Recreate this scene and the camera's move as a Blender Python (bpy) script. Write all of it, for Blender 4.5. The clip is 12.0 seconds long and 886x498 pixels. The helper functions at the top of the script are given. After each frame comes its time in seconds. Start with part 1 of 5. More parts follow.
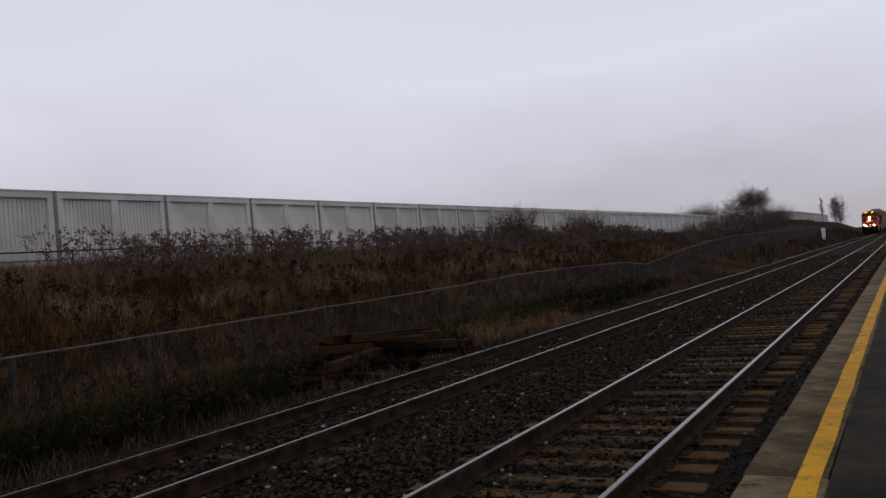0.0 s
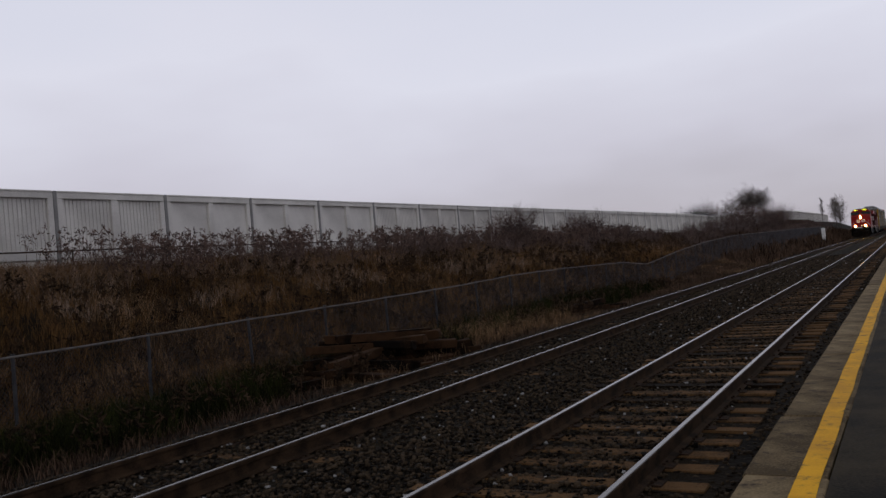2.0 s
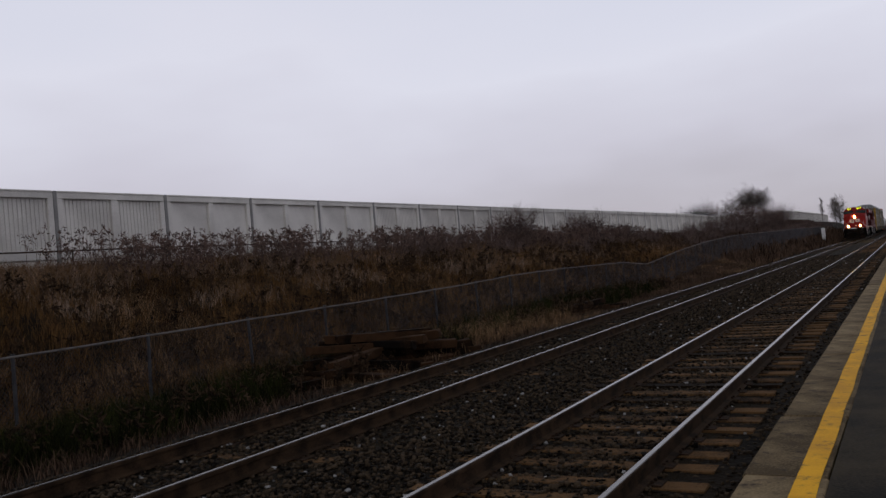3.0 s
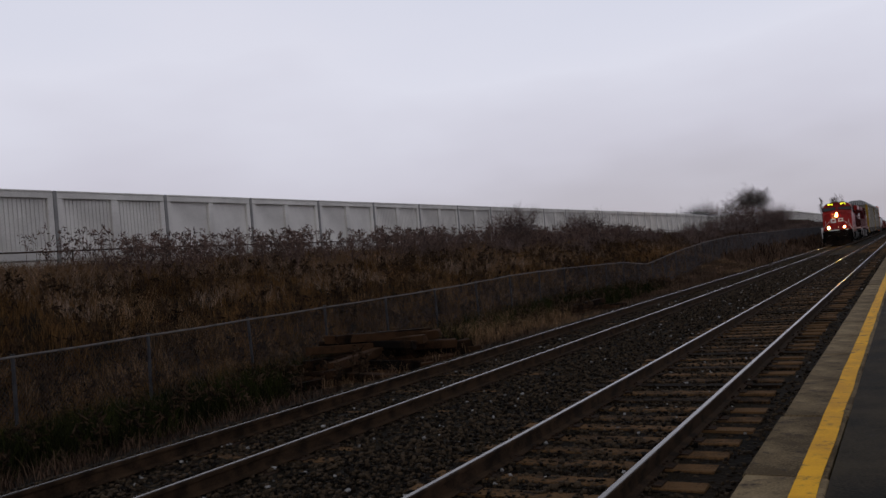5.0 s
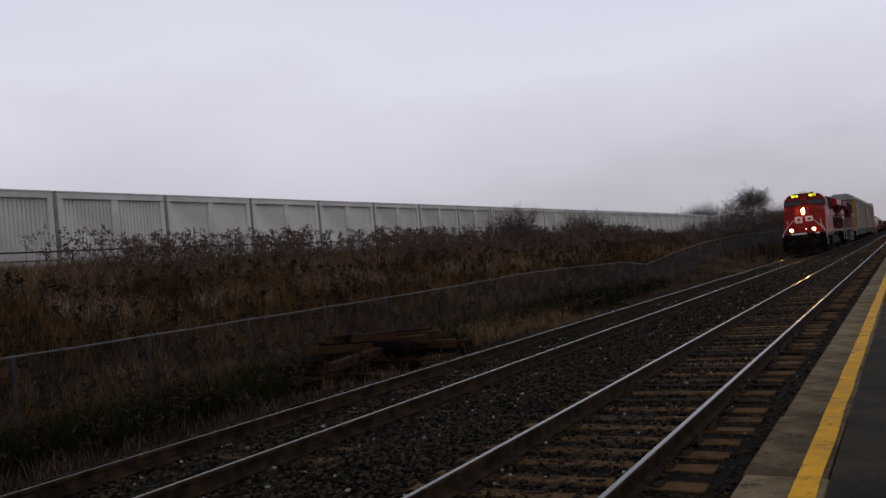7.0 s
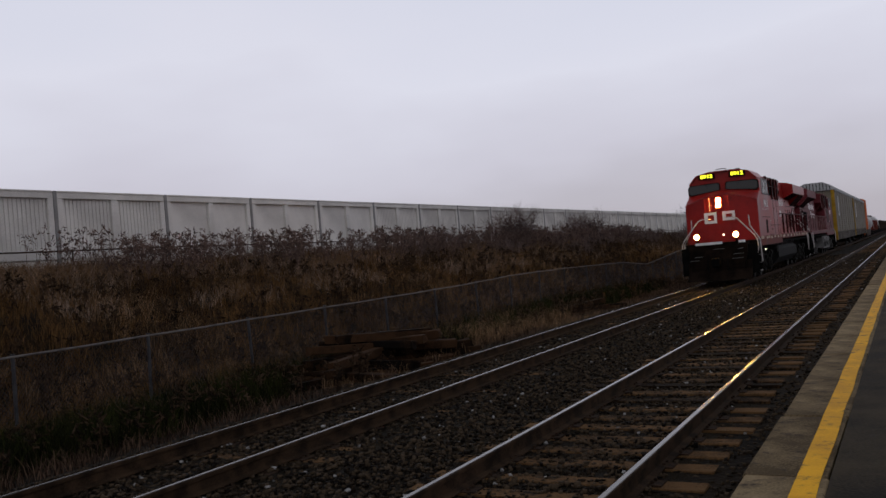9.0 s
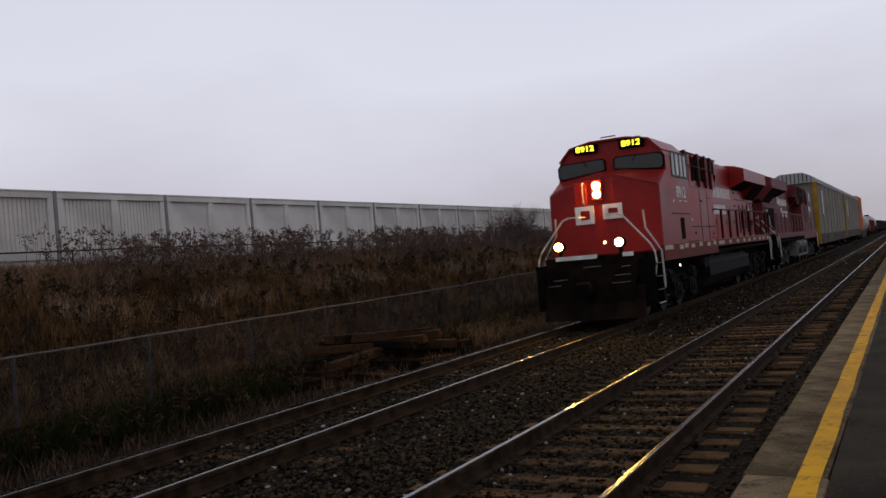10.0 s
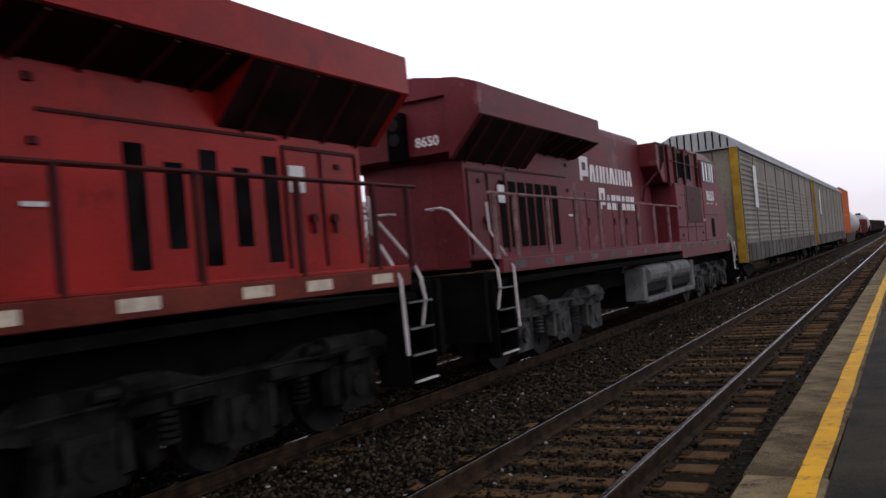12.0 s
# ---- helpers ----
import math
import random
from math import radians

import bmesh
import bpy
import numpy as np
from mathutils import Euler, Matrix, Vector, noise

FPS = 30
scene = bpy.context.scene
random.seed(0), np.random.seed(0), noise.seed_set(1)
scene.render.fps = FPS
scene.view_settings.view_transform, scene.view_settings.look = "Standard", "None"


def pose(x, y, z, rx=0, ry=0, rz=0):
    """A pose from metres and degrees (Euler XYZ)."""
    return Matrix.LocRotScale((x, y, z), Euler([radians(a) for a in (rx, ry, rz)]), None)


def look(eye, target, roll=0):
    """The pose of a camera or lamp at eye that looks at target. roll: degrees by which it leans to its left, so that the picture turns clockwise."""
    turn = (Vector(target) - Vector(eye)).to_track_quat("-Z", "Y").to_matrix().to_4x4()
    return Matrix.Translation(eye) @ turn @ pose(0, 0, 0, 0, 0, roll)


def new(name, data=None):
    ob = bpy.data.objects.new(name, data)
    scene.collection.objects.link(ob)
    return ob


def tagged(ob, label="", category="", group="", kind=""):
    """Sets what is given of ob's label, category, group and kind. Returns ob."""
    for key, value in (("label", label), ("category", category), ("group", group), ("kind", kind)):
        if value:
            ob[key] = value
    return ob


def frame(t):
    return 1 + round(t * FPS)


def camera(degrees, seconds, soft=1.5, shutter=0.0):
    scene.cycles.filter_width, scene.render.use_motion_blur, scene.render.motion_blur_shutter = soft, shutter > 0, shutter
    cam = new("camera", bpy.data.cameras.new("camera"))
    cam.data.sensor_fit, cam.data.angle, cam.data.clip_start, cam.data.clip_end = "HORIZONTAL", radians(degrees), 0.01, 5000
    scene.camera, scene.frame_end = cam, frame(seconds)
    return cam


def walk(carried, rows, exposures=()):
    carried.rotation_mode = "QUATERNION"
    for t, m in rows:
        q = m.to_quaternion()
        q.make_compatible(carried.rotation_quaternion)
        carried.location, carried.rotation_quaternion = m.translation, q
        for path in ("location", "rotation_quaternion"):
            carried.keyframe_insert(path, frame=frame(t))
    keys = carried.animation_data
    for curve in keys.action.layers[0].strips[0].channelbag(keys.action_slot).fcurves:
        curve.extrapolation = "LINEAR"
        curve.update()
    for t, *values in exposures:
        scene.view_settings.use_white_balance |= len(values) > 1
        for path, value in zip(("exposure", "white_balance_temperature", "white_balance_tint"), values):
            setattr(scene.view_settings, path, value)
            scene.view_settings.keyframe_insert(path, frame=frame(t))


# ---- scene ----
EYE = (0.0, 0.0, 1.81)
FORWARD = Vector((-0.48157, 0.87625, 0.01677))
cam = camera(55.19, 12.0, soft=1.5, shutter=0.15)
VIEW = look(EYE, Vector(EYE) + FORWARD * 10, -5.03)
# the phone brightens its picture as the dark train fills the view
walk(cam, [(0.0, VIEW), (12.0, VIEW)],
     exposures=[(0.0, 0.0), (9.5, 0.0), (10.5, 0.12), (11.0, 0.28), (11.5, 0.50), (12.0, 0.88)])

# ---------------------------------------------------------------- light
world = bpy.data.worlds.new("overcast_sky")
scene.world = world
world.use_nodes = True
wn, wl = world.node_tree.nodes, world.node_tree.links
wn.clear()
w_out = wn.new("ShaderNodeOutputWorld")
w_mix = wn.new("ShaderNodeMixShader")
w_mix.inputs[0].default_value = 0.93
sky = wn.new("ShaderNodeTexSky")
sky.sky_type, sky.sun_disc = "NISHITA", False
sky.sun_elevation, sky.sun_rotation = radians(25), radians(200)
bg_sky, bg_cloud = wn.new("ShaderNodeBackground"), wn.new("ShaderNodeBackground")
bg_sky.inputs[1].default_value = 0.08
bg_cloud.inputs[1].default_value = 1.0
tc = wn.new("ShaderNodeTexCoord")
sep = wn.new("ShaderNodeSeparateXYZ")
wl.new(tc.outputs["Generated"], sep.inputs[0])
stretch = wn.new("ShaderNodeMapping")
stretch.inputs["Scale"].default_value = (1.3, 1.3, 3.6)
stretch.inputs["Location"].default_value = (0.35, 0.2, 0.1)
wl.new(tc.outputs["Generated"], stretch.inputs[0])
puff = wn.new("ShaderNodeTexNoise")
puff.inputs["Scale"].default_value, puff.inputs["Detail"].default_value = 1.6, 4.0
puff.inputs["Roughness"].default_value = 0.5
wl.new(stretch.outputs[0], puff.inputs["Vector"])
height = wn.new("ShaderNodeMath")
height.operation = "MULTIPLY_ADD"
height.inputs[1].default_value = 0.26
wl.new(puff.outputs[0], height.inputs[0])
wl.new(sep.outputs[2], height.inputs[2])
ramp = wn.new("ShaderNodeValToRGB")
wl.new(height.outputs[0], ramp.inputs[0])
stops = [(0.00, (0.40, 0.37, 0.41)), (0.14, (0.47, 0.44, 0.50)), (0.24, (0.62, 0.60, 0.69)),
         (0.36, (0.75, 0.75, 0.85)), (0.52, (0.68, 0.70, 0.82)), (0.75, (0.42, 0.44, 0.52)), (1.0, (0.30, 0.32, 0.38))]
ramp.color_ramp.elements.remove(ramp.color_ramp.elements[1])
for i, (at, rgb) in enumerate(stops):
    el = ramp.color_ramp.elements[0] if i == 0 else ramp.color_ramp.elements.new(at)
    el.position, el.color = at, (*rgb, 1)
wl.new(ramp.outputs[0], bg_cloud.inputs[0])
wl.new(sky.outputs[0], bg_sky.inputs[0])
wl.new(bg_sky.outputs[0], w_mix.inputs[1])
wl.new(bg_cloud.outputs[0], w_mix.inputs[2])
wl.new(w_mix.outputs[0], w_out.inputs[0])

sun = new("overcast_sun", bpy.data.lights.new("overcast_sun", "SUN"))
sun.data.energy, sun.data.angle, sun.data.color = 0.3, radians(40), (1.0, 0.97, 0.94)
sun.matrix_world = look((30, -60, 70), (0, 0, 0))

# ---------------------------------------------------------------- materials


def rgba(c):
    return (c[0], c[1], c[2], 1.0)


def surface(name, low, high, rough=0.8, metal=0.0, scale=4.0, fine=60.0, bump=0.3, depth=0.01, each=0.0,
            island=False, spec=0.06, coat=0.0, stain=None, stain_scale=1.2, stain_from=0.55, rough_var=0.12):
    """A surface whose colour wanders between low and high at two scales, with fine relief; each: how far single pieces differ;
    stain: a third colour in patches."""
    m = bpy.data.materials.new(name)
    m.use_nodes = True
    n, k = m.node_tree.nodes, m.node_tree.links
    b = n["Principled BSDF"]
    co = n.new("ShaderNodeTexCoord")
    big, small = n.new("ShaderNodeTexNoise"), n.new("ShaderNodeTexNoise")
    big.inputs["Scale"].default_value, big.inputs["Detail"].default_value = scale, 5
    small.inputs["Scale"].default_value, small.inputs["Detail"].default_value = fine, 3
    for t in (big, small):
        k.new(co.outputs["Object"], t.inputs["Vector"])
    add = n.new("ShaderNodeMath")
    add.operation = "MULTIPLY_ADD"
    add.inputs[1].default_value = 0.45
    k.new(small.outputs[0], add.inputs[0])
    k.new(big.outputs[0], add.inputs[2])
    last = add.outputs[0]
    if each:
        src = n.new("ShaderNodeNewGeometry" if island else "ShaderNodeObjectInfo")
        per = n.new("ShaderNodeMath")
        per.operation = "MULTIPLY_ADD"
        per.inputs[1].default_value = each
        k.new(src.outputs["Random Per Island" if island else "Random"], per.inputs[0])
        k.new(last, per.inputs[2])
        sub = n.new("ShaderNodeMath")
        sub.operation = "SUBTRACT"
        sub.inputs[1].default_value = each / 2
        k.new(per.outputs[0], sub.inputs[0])
        last = sub.outputs[0]
    span = n.new("ShaderNodeMapRange")
    span.inputs["From Min"].default_value, span.inputs["From Max"].default_value = 0.56, 0.90
    k.new(last, span.inputs["Value"])
    mix = n.new("ShaderNodeMix")
    mix.data_type = "RGBA"
    mix.inputs["A"].default_value, mix.inputs["B"].default_value = rgba(low), rgba(high)
    k.new(span.outputs[0], mix.inputs["Factor"])
    colour = mix.outputs["Result"]
    if stain:
        patch = n.new("ShaderNodeTexNoise")
        patch.inputs["Scale"].default_value, patch.inputs["Detail"].default_value = stain_scale, 6
        patch.inputs["Roughness"].default_value = 0.7
        k.new(co.outputs["Object"], patch.inputs["Vector"])
        edge = n.new("ShaderNodeMapRange")
        edge.inputs["From Min"].default_value, edge.inputs["From Max"].default_value = stain_from, stain_from + 0.12
        k.new(patch.outputs[0], edge.inputs["Value"])
        over = n.new("ShaderNodeMix")
        over.data_type = "RGBA"
        k.new(edge.outputs[0], over.inputs["Factor"])
        k.new(colour, over.inputs["A"])
        over.inputs["B"].default_value = rgba(stain)
        colour = over.outputs["Result"]
    k.new(colour, b.inputs["Base Color"])
    rr = n.new("ShaderNodeMapRange")
    rr.inputs["To Min"].default_value = max(0.02, rough - rough_var)
    rr.inputs["To Max"].default_value = min(1.0, rough + rough_var)
    k.new(big.outputs[0], rr.inputs["Value"])
    k.new(rr.outputs[0], b.inputs["Roughness"])
    b.inputs["Metallic"].default_value = metal
    b.inputs["Specular IOR Level"].default_value = spec
    b.inputs["Coat Weight"].default_value = coat
    if bump:
        bp = n.new("ShaderNodeBump")
        bp.inputs["Strength"].default_value, bp.inputs["Distance"].default_value = bump, depth
        k.new(add.outputs[0], bp.inputs["Height"])
        k.new(bp.outputs[0], b.inputs["Normal"])
    return m


def glow(name, colour, strength):
    m = bpy.data.materials.new(name)
    m.use_nodes = True
    b = m.node_tree.nodes["Principled BSDF"]
    b.inputs["Base Color"].default_value = rgba(colour)
    b.inputs["Emission Color"].default_value = rgba(colour)
    b.inputs["Emission Strength"].default_value = strength
    return m


def glassy(name, colour, rough=0.05):
    m = bpy.data.materials.new(name)
    m.use_nodes = True
    b = m.node_tree.nodes["Principled BSDF"]
    b.inputs["Base Color"].default_value = rgba(colour)
    b.inputs["Roughness"].default_value = rough
    b.inputs["Specular IOR Level"].default_value = 0.35
    return m


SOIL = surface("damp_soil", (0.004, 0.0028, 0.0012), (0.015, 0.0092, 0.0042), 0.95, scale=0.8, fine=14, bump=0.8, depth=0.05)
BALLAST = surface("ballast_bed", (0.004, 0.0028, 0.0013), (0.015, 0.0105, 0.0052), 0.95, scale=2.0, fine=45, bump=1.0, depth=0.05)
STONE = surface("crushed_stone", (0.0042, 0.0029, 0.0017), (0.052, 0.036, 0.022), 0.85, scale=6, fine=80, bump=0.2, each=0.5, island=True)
PALE_STONE = surface("pale_stone", (0.12, 0.115, 0.11), (0.26, 0.25, 0.24), 0.8, scale=8, fine=80, bump=0.2, each=0.4, island=True)
TIE_WOOD = surface("creosoted_tie_wood", (0.009, 0.0054, 0.0026), (0.105, 0.057, 0.024), 0.9, scale=5, fine=40, bump=0.8, depth=0.02,
                   each=0.55, stain=(0.008, 0.0065, 0.0055), stain_scale=2.6, stain_from=0.55)
RAIL_TOP = surface("polished_rail_head", (0.034, 0.03, 0.025), (0.075, 0.066, 0.054), 0.2, metal=1.0, scale=3, fine=70, bump=0.0, rough_var=0.05)
RAIL_RUST = surface("rusty_rail_web", (0.011, 0.0066, 0.0038), (0.044, 0.026, 0.0145), 0.85, scale=5, fine=60, bump=0.4, depth=0.004)
PLATE_RUST = surface("rusty_tie_plate", (0.01, 0.0065, 0.0045), (0.04, 0.024, 0.015), 0.85, scale=20, fine=90, bump=0.3, depth=0.003)
ASPHALT = surface("platform_asphalt", (0.0075, 0.0058, 0.0033), (0.042, 0.0325, 0.0195), 0.8, scale=1.5, fine=55, bump=0.7, depth=0.012,
                  stain=(0.055, 0.051, 0.048), stain_scale=0.9, stain_from=0.60)
CONCRETE = surface("weathered_coping", (0.055, 0.038, 0.019), (0.215, 0.158, 0.088), 0.9, scale=2.0, fine=60, bump=0.6, depth=0.01, each=0.18,
                   stain=(0.036, 0.027, 0.019), stain_scale=4.5, stain_from=0.53)
YELLOW = surface("worn_yellow_paint", (0.46, 0.225, 0.008), (0.68, 0.35, 0.014), 0.65, scale=3, fine=70, bump=0.4, depth=0.004,
                 stain=(0.085, 0.060, 0.034), stain_scale=8.0, stain_from=0.55)
WALL_PANEL = surface("pale_precast_concrete", (0.47, 0.445, 0.415), (0.64, 0.61, 0.57), 0.9, scale=0.7, fine=30, bump=0.3, depth=0.01, each=0.22)
WALL_POST = surface("grey_wall_post", (0.17, 0.165, 0.16), (0.26, 0.25, 0.24), 0.85, scale=1.5, fine=30, bump=0.3, depth=0.01)
GALV = surface("dull_galvanised_steel", (0.028, 0.028, 0.03), (0.075, 0.073, 0.076), 0.55, metal=0.6, scale=3, fine=50, bump=0.1, depth=0.002)
FENCE_RAIL = surface("weathered_fence_rail", (0.075, 0.067, 0.062), (0.15, 0.135, 0.126), 0.6, metal=0.2, scale=3, fine=50, bump=0.1, depth=0.002)
WIRE = surface("chain_link_wire", (0.048, 0.048, 0.053), (0.084, 0.084, 0.094), 0.6, metal=0.4, scale=1.5, fine=20, bump=0.0)
GRASS_BROWN = surface("dry_brown_grass", (0.019, 0.0093, 0.0033), (0.165, 0.088, 0.034), 0.9, scale=0.35, fine=3, bump=0, each=0.5, island=True, spec=0.04)
GRASS_DULL = surface("sodden_dun_grass", (0.014, 0.0084, 0.0055), (0.11, 0.068, 0.044), 0.9, scale=0.35, fine=3, bump=0, each=0.5, island=True, spec=0.04)
GRASS_TAN = surface("straw_grass", (0.065, 0.038, 0.018), (0.3, 0.185, 0.1), 0.9, scale=0.5, fine=3, bump=0, each=0.5, island=True, spec=0.04)
GRASS_OLIVE = surface("olive_weeds", (0.003, 0.0042, 0.0012), (0.023, 0.025, 0.0065), 0.9, scale=0.5, fine=3, bump=0, each=0.5, island=True, spec=0.04)
GRASS_GREY = surface("grey_tan_weeds", (0.1, 0.071, 0.053), (0.36, 0.26, 0.195), 0.9, scale=0.6, fine=4, bump=0, each=0.5, island=True, spec=0.04)
# grey bark with the haze over the distant trees mixed into its colour
HAZED_BARK = surface("grey_bark", (0.060, 0.050, 0.044), (0.13, 0.110, 0.098), 0.95, scale=1, fine=10, bump=0, each=0.4, island=True, spec=0.04)
WEED = surface("dead_weed_stalk", (0.045, 0.03, 0.025), (0.17, 0.112, 0.09), 0.95, scale=2, fine=20, bump=0, each=0.4, island=True, spec=0.04)
WEED_DARK = surface("sodden_weed_stalk", (0.010, 0.0066, 0.0038), (0.062, 0.038, 0.023), 0.95, scale=2, fine=20, bump=0, each=0.4, island=True, spec=0.04)
TWIG = surface("bare_twigs", (0.05, 0.035, 0.031), (0.16, 0.114, 0.1), 0.95, scale=1, fine=10, bump=0, each=0.4, island=True, spec=0.04)
EVERGREEN = surface("dark_evergreen", (0.010, 0.014, 0.012), (0.03, 0.036, 0.028), 0.95, scale=1, fine=10, bump=0, each=0.4, island=True, spec=0.04)

# ---------------------------------------------------------------- mesh helpers


def part(name, bm, material, parent=None, label="", smooth=False, place=None):
    """Link a bmesh as one mesh object, under a thing or a part if one is given."""
    me = bpy.data.meshes.new(name)
    bmesh.ops.recalc_face_normals(bm, faces=bm.faces)
    bm.to_mesh(me)
    bm.free()
    if smooth:
        for p in me.polygons:
            p.use_smooth = True
    me.materials.append(material)
    ob = new(name, me)
    if parent is not None:
        ob.parent = parent
    if place is not None:
        ob.matrix_local = place
    if label:
        ob["label"] = label
    return ob


def share(ob, parent, place, name=None):
    """Another object on the same mesh."""
    o = new(name or ob.name.split(".")[0], ob.data)
    o.parent = parent
    o.matrix_local = place
    return o


def stuff_mesh(name, verts, faces, material, parent=None):
    """One mesh object from numpy arrays of vertices and faces of one size."""
    verts, faces = np.asarray(verts, np.float32), np.asarray(faces, np.int32)
    me = bpy.data.meshes.new(name)
    sides = faces.shape[1]
    me.vertices.add(len(verts))
    me.vertices.foreach_set("co", verts.ravel())
    me.loops.add(faces.size)
    me.loops.foreach_set("vertex_index", faces.ravel())
    me.polygons.add(len(faces))
    me.polygons.foreach_set("loop_start", np.arange(0, faces.size, sides, dtype=np.int32))
    me.update(calc_edges=True)
    me.validate()
    me.materials.append(material)
    ob = new(name, me)
    if parent is not None:
        ob.parent = parent
    return ob


def empty(name, place=None):
    e = new(name)
    e.empty_display_size = 0.3
    if place is not None:
        e.matrix_basis = place
    return e


def box(bm, x0, x1, y0, y1, z0, z1, bevel=0.0, turn=None):
    m = Matrix.LocRotScale(((x0 + x1) / 2, (y0 + y1) / 2, (z0 + z1) / 2), None, (abs(x1 - x0), abs(y1 - y0), abs(z1 - z0)))
    if turn is not None:
        m = turn @ m
    made = bmesh.ops.create_cube(bm, size=1.0, matrix=m)
    if bevel:
        edges = list({e for v in made["verts"] for e in v.link_edges})
        bmesh.ops.bevel(bm, geom=edges, offset=bevel, segments=1, affect="EDGES", profile=0.5)
    return bm


def extrude(bm, outline, axis, a, b):
    """A prism: the outline (pairs) lies across the axis (0, 1 or 2) and runs from a to b along it."""
    def at(p, s):
        v = list(p)
        v.insert(axis, s)
        return v
    lo = [bm.verts.new(at(p, a)) for p in outline]
    hi = [bm.verts.new(at(p, b)) for p in outline]
    bm.faces.new(lo)
    bm.faces.new(list(reversed(hi)))
    n = len(outline)
    for i in range(n):
        bm.faces.new((lo[i], hi[i], hi[(i + 1) % n], lo[(i + 1) % n]))
    return bm


def tube(bm, points, r, sides=6):
    """A round bar along a line of points."""
    pts = [Vector(p) for p in points]
    rings = []
    for i, p in enumerate(pts):
        d = (pts[min(i + 1, len(pts) - 1)] - pts[max(i - 1, 0)]).normalized()
        ref = Vector((0, 0, 1)) if abs(d.z) < 0.9 else Vector((1, 0, 0))
        u = d.cross(ref).normalized()
        v = d.cross(u)
        rings.append([bm.verts.new(p + r * (math.cos(a) * u + math.sin(a) * v))
                      for a in (2 * math.pi * j / sides for j in range(sides))])
    for a, b in zip(rings, rings[1:]):
        for j in range(sides):
            bm.faces.new((a[j], a[(j + 1) % sides], b[(j + 1) % sides], b[j]))
    bm.faces.new(list(reversed(rings[0])))
    bm.faces.new(rings[-1])
    return bm


def disc(bm, centre, axis, r, depth, sides=16):
    c, d = Vector(centre), Vector(axis).normalized()
    return tube(bm, [c - d * depth / 2, c + d * depth / 2], r, sides)


def B():
    return bmesh.new()


# ---------------------------------------------------------------- the lie of the land
FAR_TRACK, NEAR_TRACK = -6.873, -2.889
FENCE_X, WALL_X = -12.5, -25.0
FENCE_TOP = ([-30, 8, 14, 20, 24, 28, 33, 41, 45.4, 52.6, 61, 72, 110, 160], [0.9, 0.93, 0.98, 1.03, 1.08, 1.18, 1.17, 1.08, 0.80, 1.31, 1.71, 1.99, 2.23, 2.35])
WALL_TOP = ([-40, 110, 128, 180, 237, 300, 340], [5.35, 5.42, 5.3, 6.6, 7.2, 7.2, 7.0])


def fence_top(y):
    return float(np.interp(y, *FENCE_TOP))


def wall_top(y):
    return float(np.interp(y, *WALL_TOP))


def land(x, y):
    """Height of the ground."""
    fb = float(np.interp(y, FENCE_TOP[0], FENCE_TOP[1])) - 1.52
    wt = wall_top(y)
    xs = [-400, -60, -27, -25, -21, -17.5, -14.5, -12.5, -10.6, -9.3, -8.7, -1.2, 0.0, 12, 60, 400]
    zs = [0.0, 1.0, wt - 2.75, wt - 2.7, wt - 3.15, wt * 0.28 - 0.12, fb + 0.25, fb, min(fb, -0.1) * 0.5 - 0.22, -0.36, -0.21, -0.21, -0.3, -0.3, -0.3, -0.3]
    z = float(np.interp(x, xs, zs))
    if y > 330:
        z = z * max(0.0, 1 - (y - 330) / 150) - 0.21 * min(1.0, (y - 330) / 150)
    if y < -60:
        z = z * max(0.0, 1 + (y + 60) / 100)
    if x < -9.3:
        z += 0.10 * noise.noise((x * 0.35, y * 0.35, 0.0)) * min(1, (-9.3 - x) / 2)
    return z


def ground_sheet():
    xs = [-3000, -1200, -500, -250, -120, -60, -40, -30] + list(np.arange(-27, -9, 0.6)) + [-9.3, -9.0, -8.7, -8.4, -5, -1.2, 0, 4, 12, 30, 60, 120, 250, 500, 1200, 3000]
    ys = [-1500, -500, -200, -100, -60, -30, -15] + list(np.arange(-6, 80, 0.8)) + list(np.arange(80, 200, 3)) + [210, 225, 240, 260, 280, 300, 330, 380, 480, 800, 1500, 4000]
    v = [(x, y, land(x, y)) for y in ys for x in xs]
    w = len(xs)
    f = [(j * w + i, j * w + i + 1, (j + 1) * w + i + 1, (j + 1) * w + i) for j in range(len(ys) - 1) for i in range(w - 1)]
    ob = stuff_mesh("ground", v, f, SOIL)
    for p in ob.data.polygons:
        p.use_smooth = True
    return tagged(ob, "dark damp soil under dry winter weeds", "ground", kind="structure")


ground_sheet()


def ballast_bed():
    bm = B()
    ys = [-20 + 4 * i for i in range(96)]
    prof = [(-9.1, -0.34), (-8.5, -0.195), (-7.9, -0.198), (-5.5, -0.198), (-4.9, -0.20), (-4.3, -0.198), (-1.9, -0.205), (-1.14, -0.25), (-1.14, -0.5), (-9.1, -0.5)]
    extrude(bm, prof, 1, -25.0, 640.0)
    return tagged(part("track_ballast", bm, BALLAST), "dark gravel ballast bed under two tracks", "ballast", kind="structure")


bed = ballast_bed()


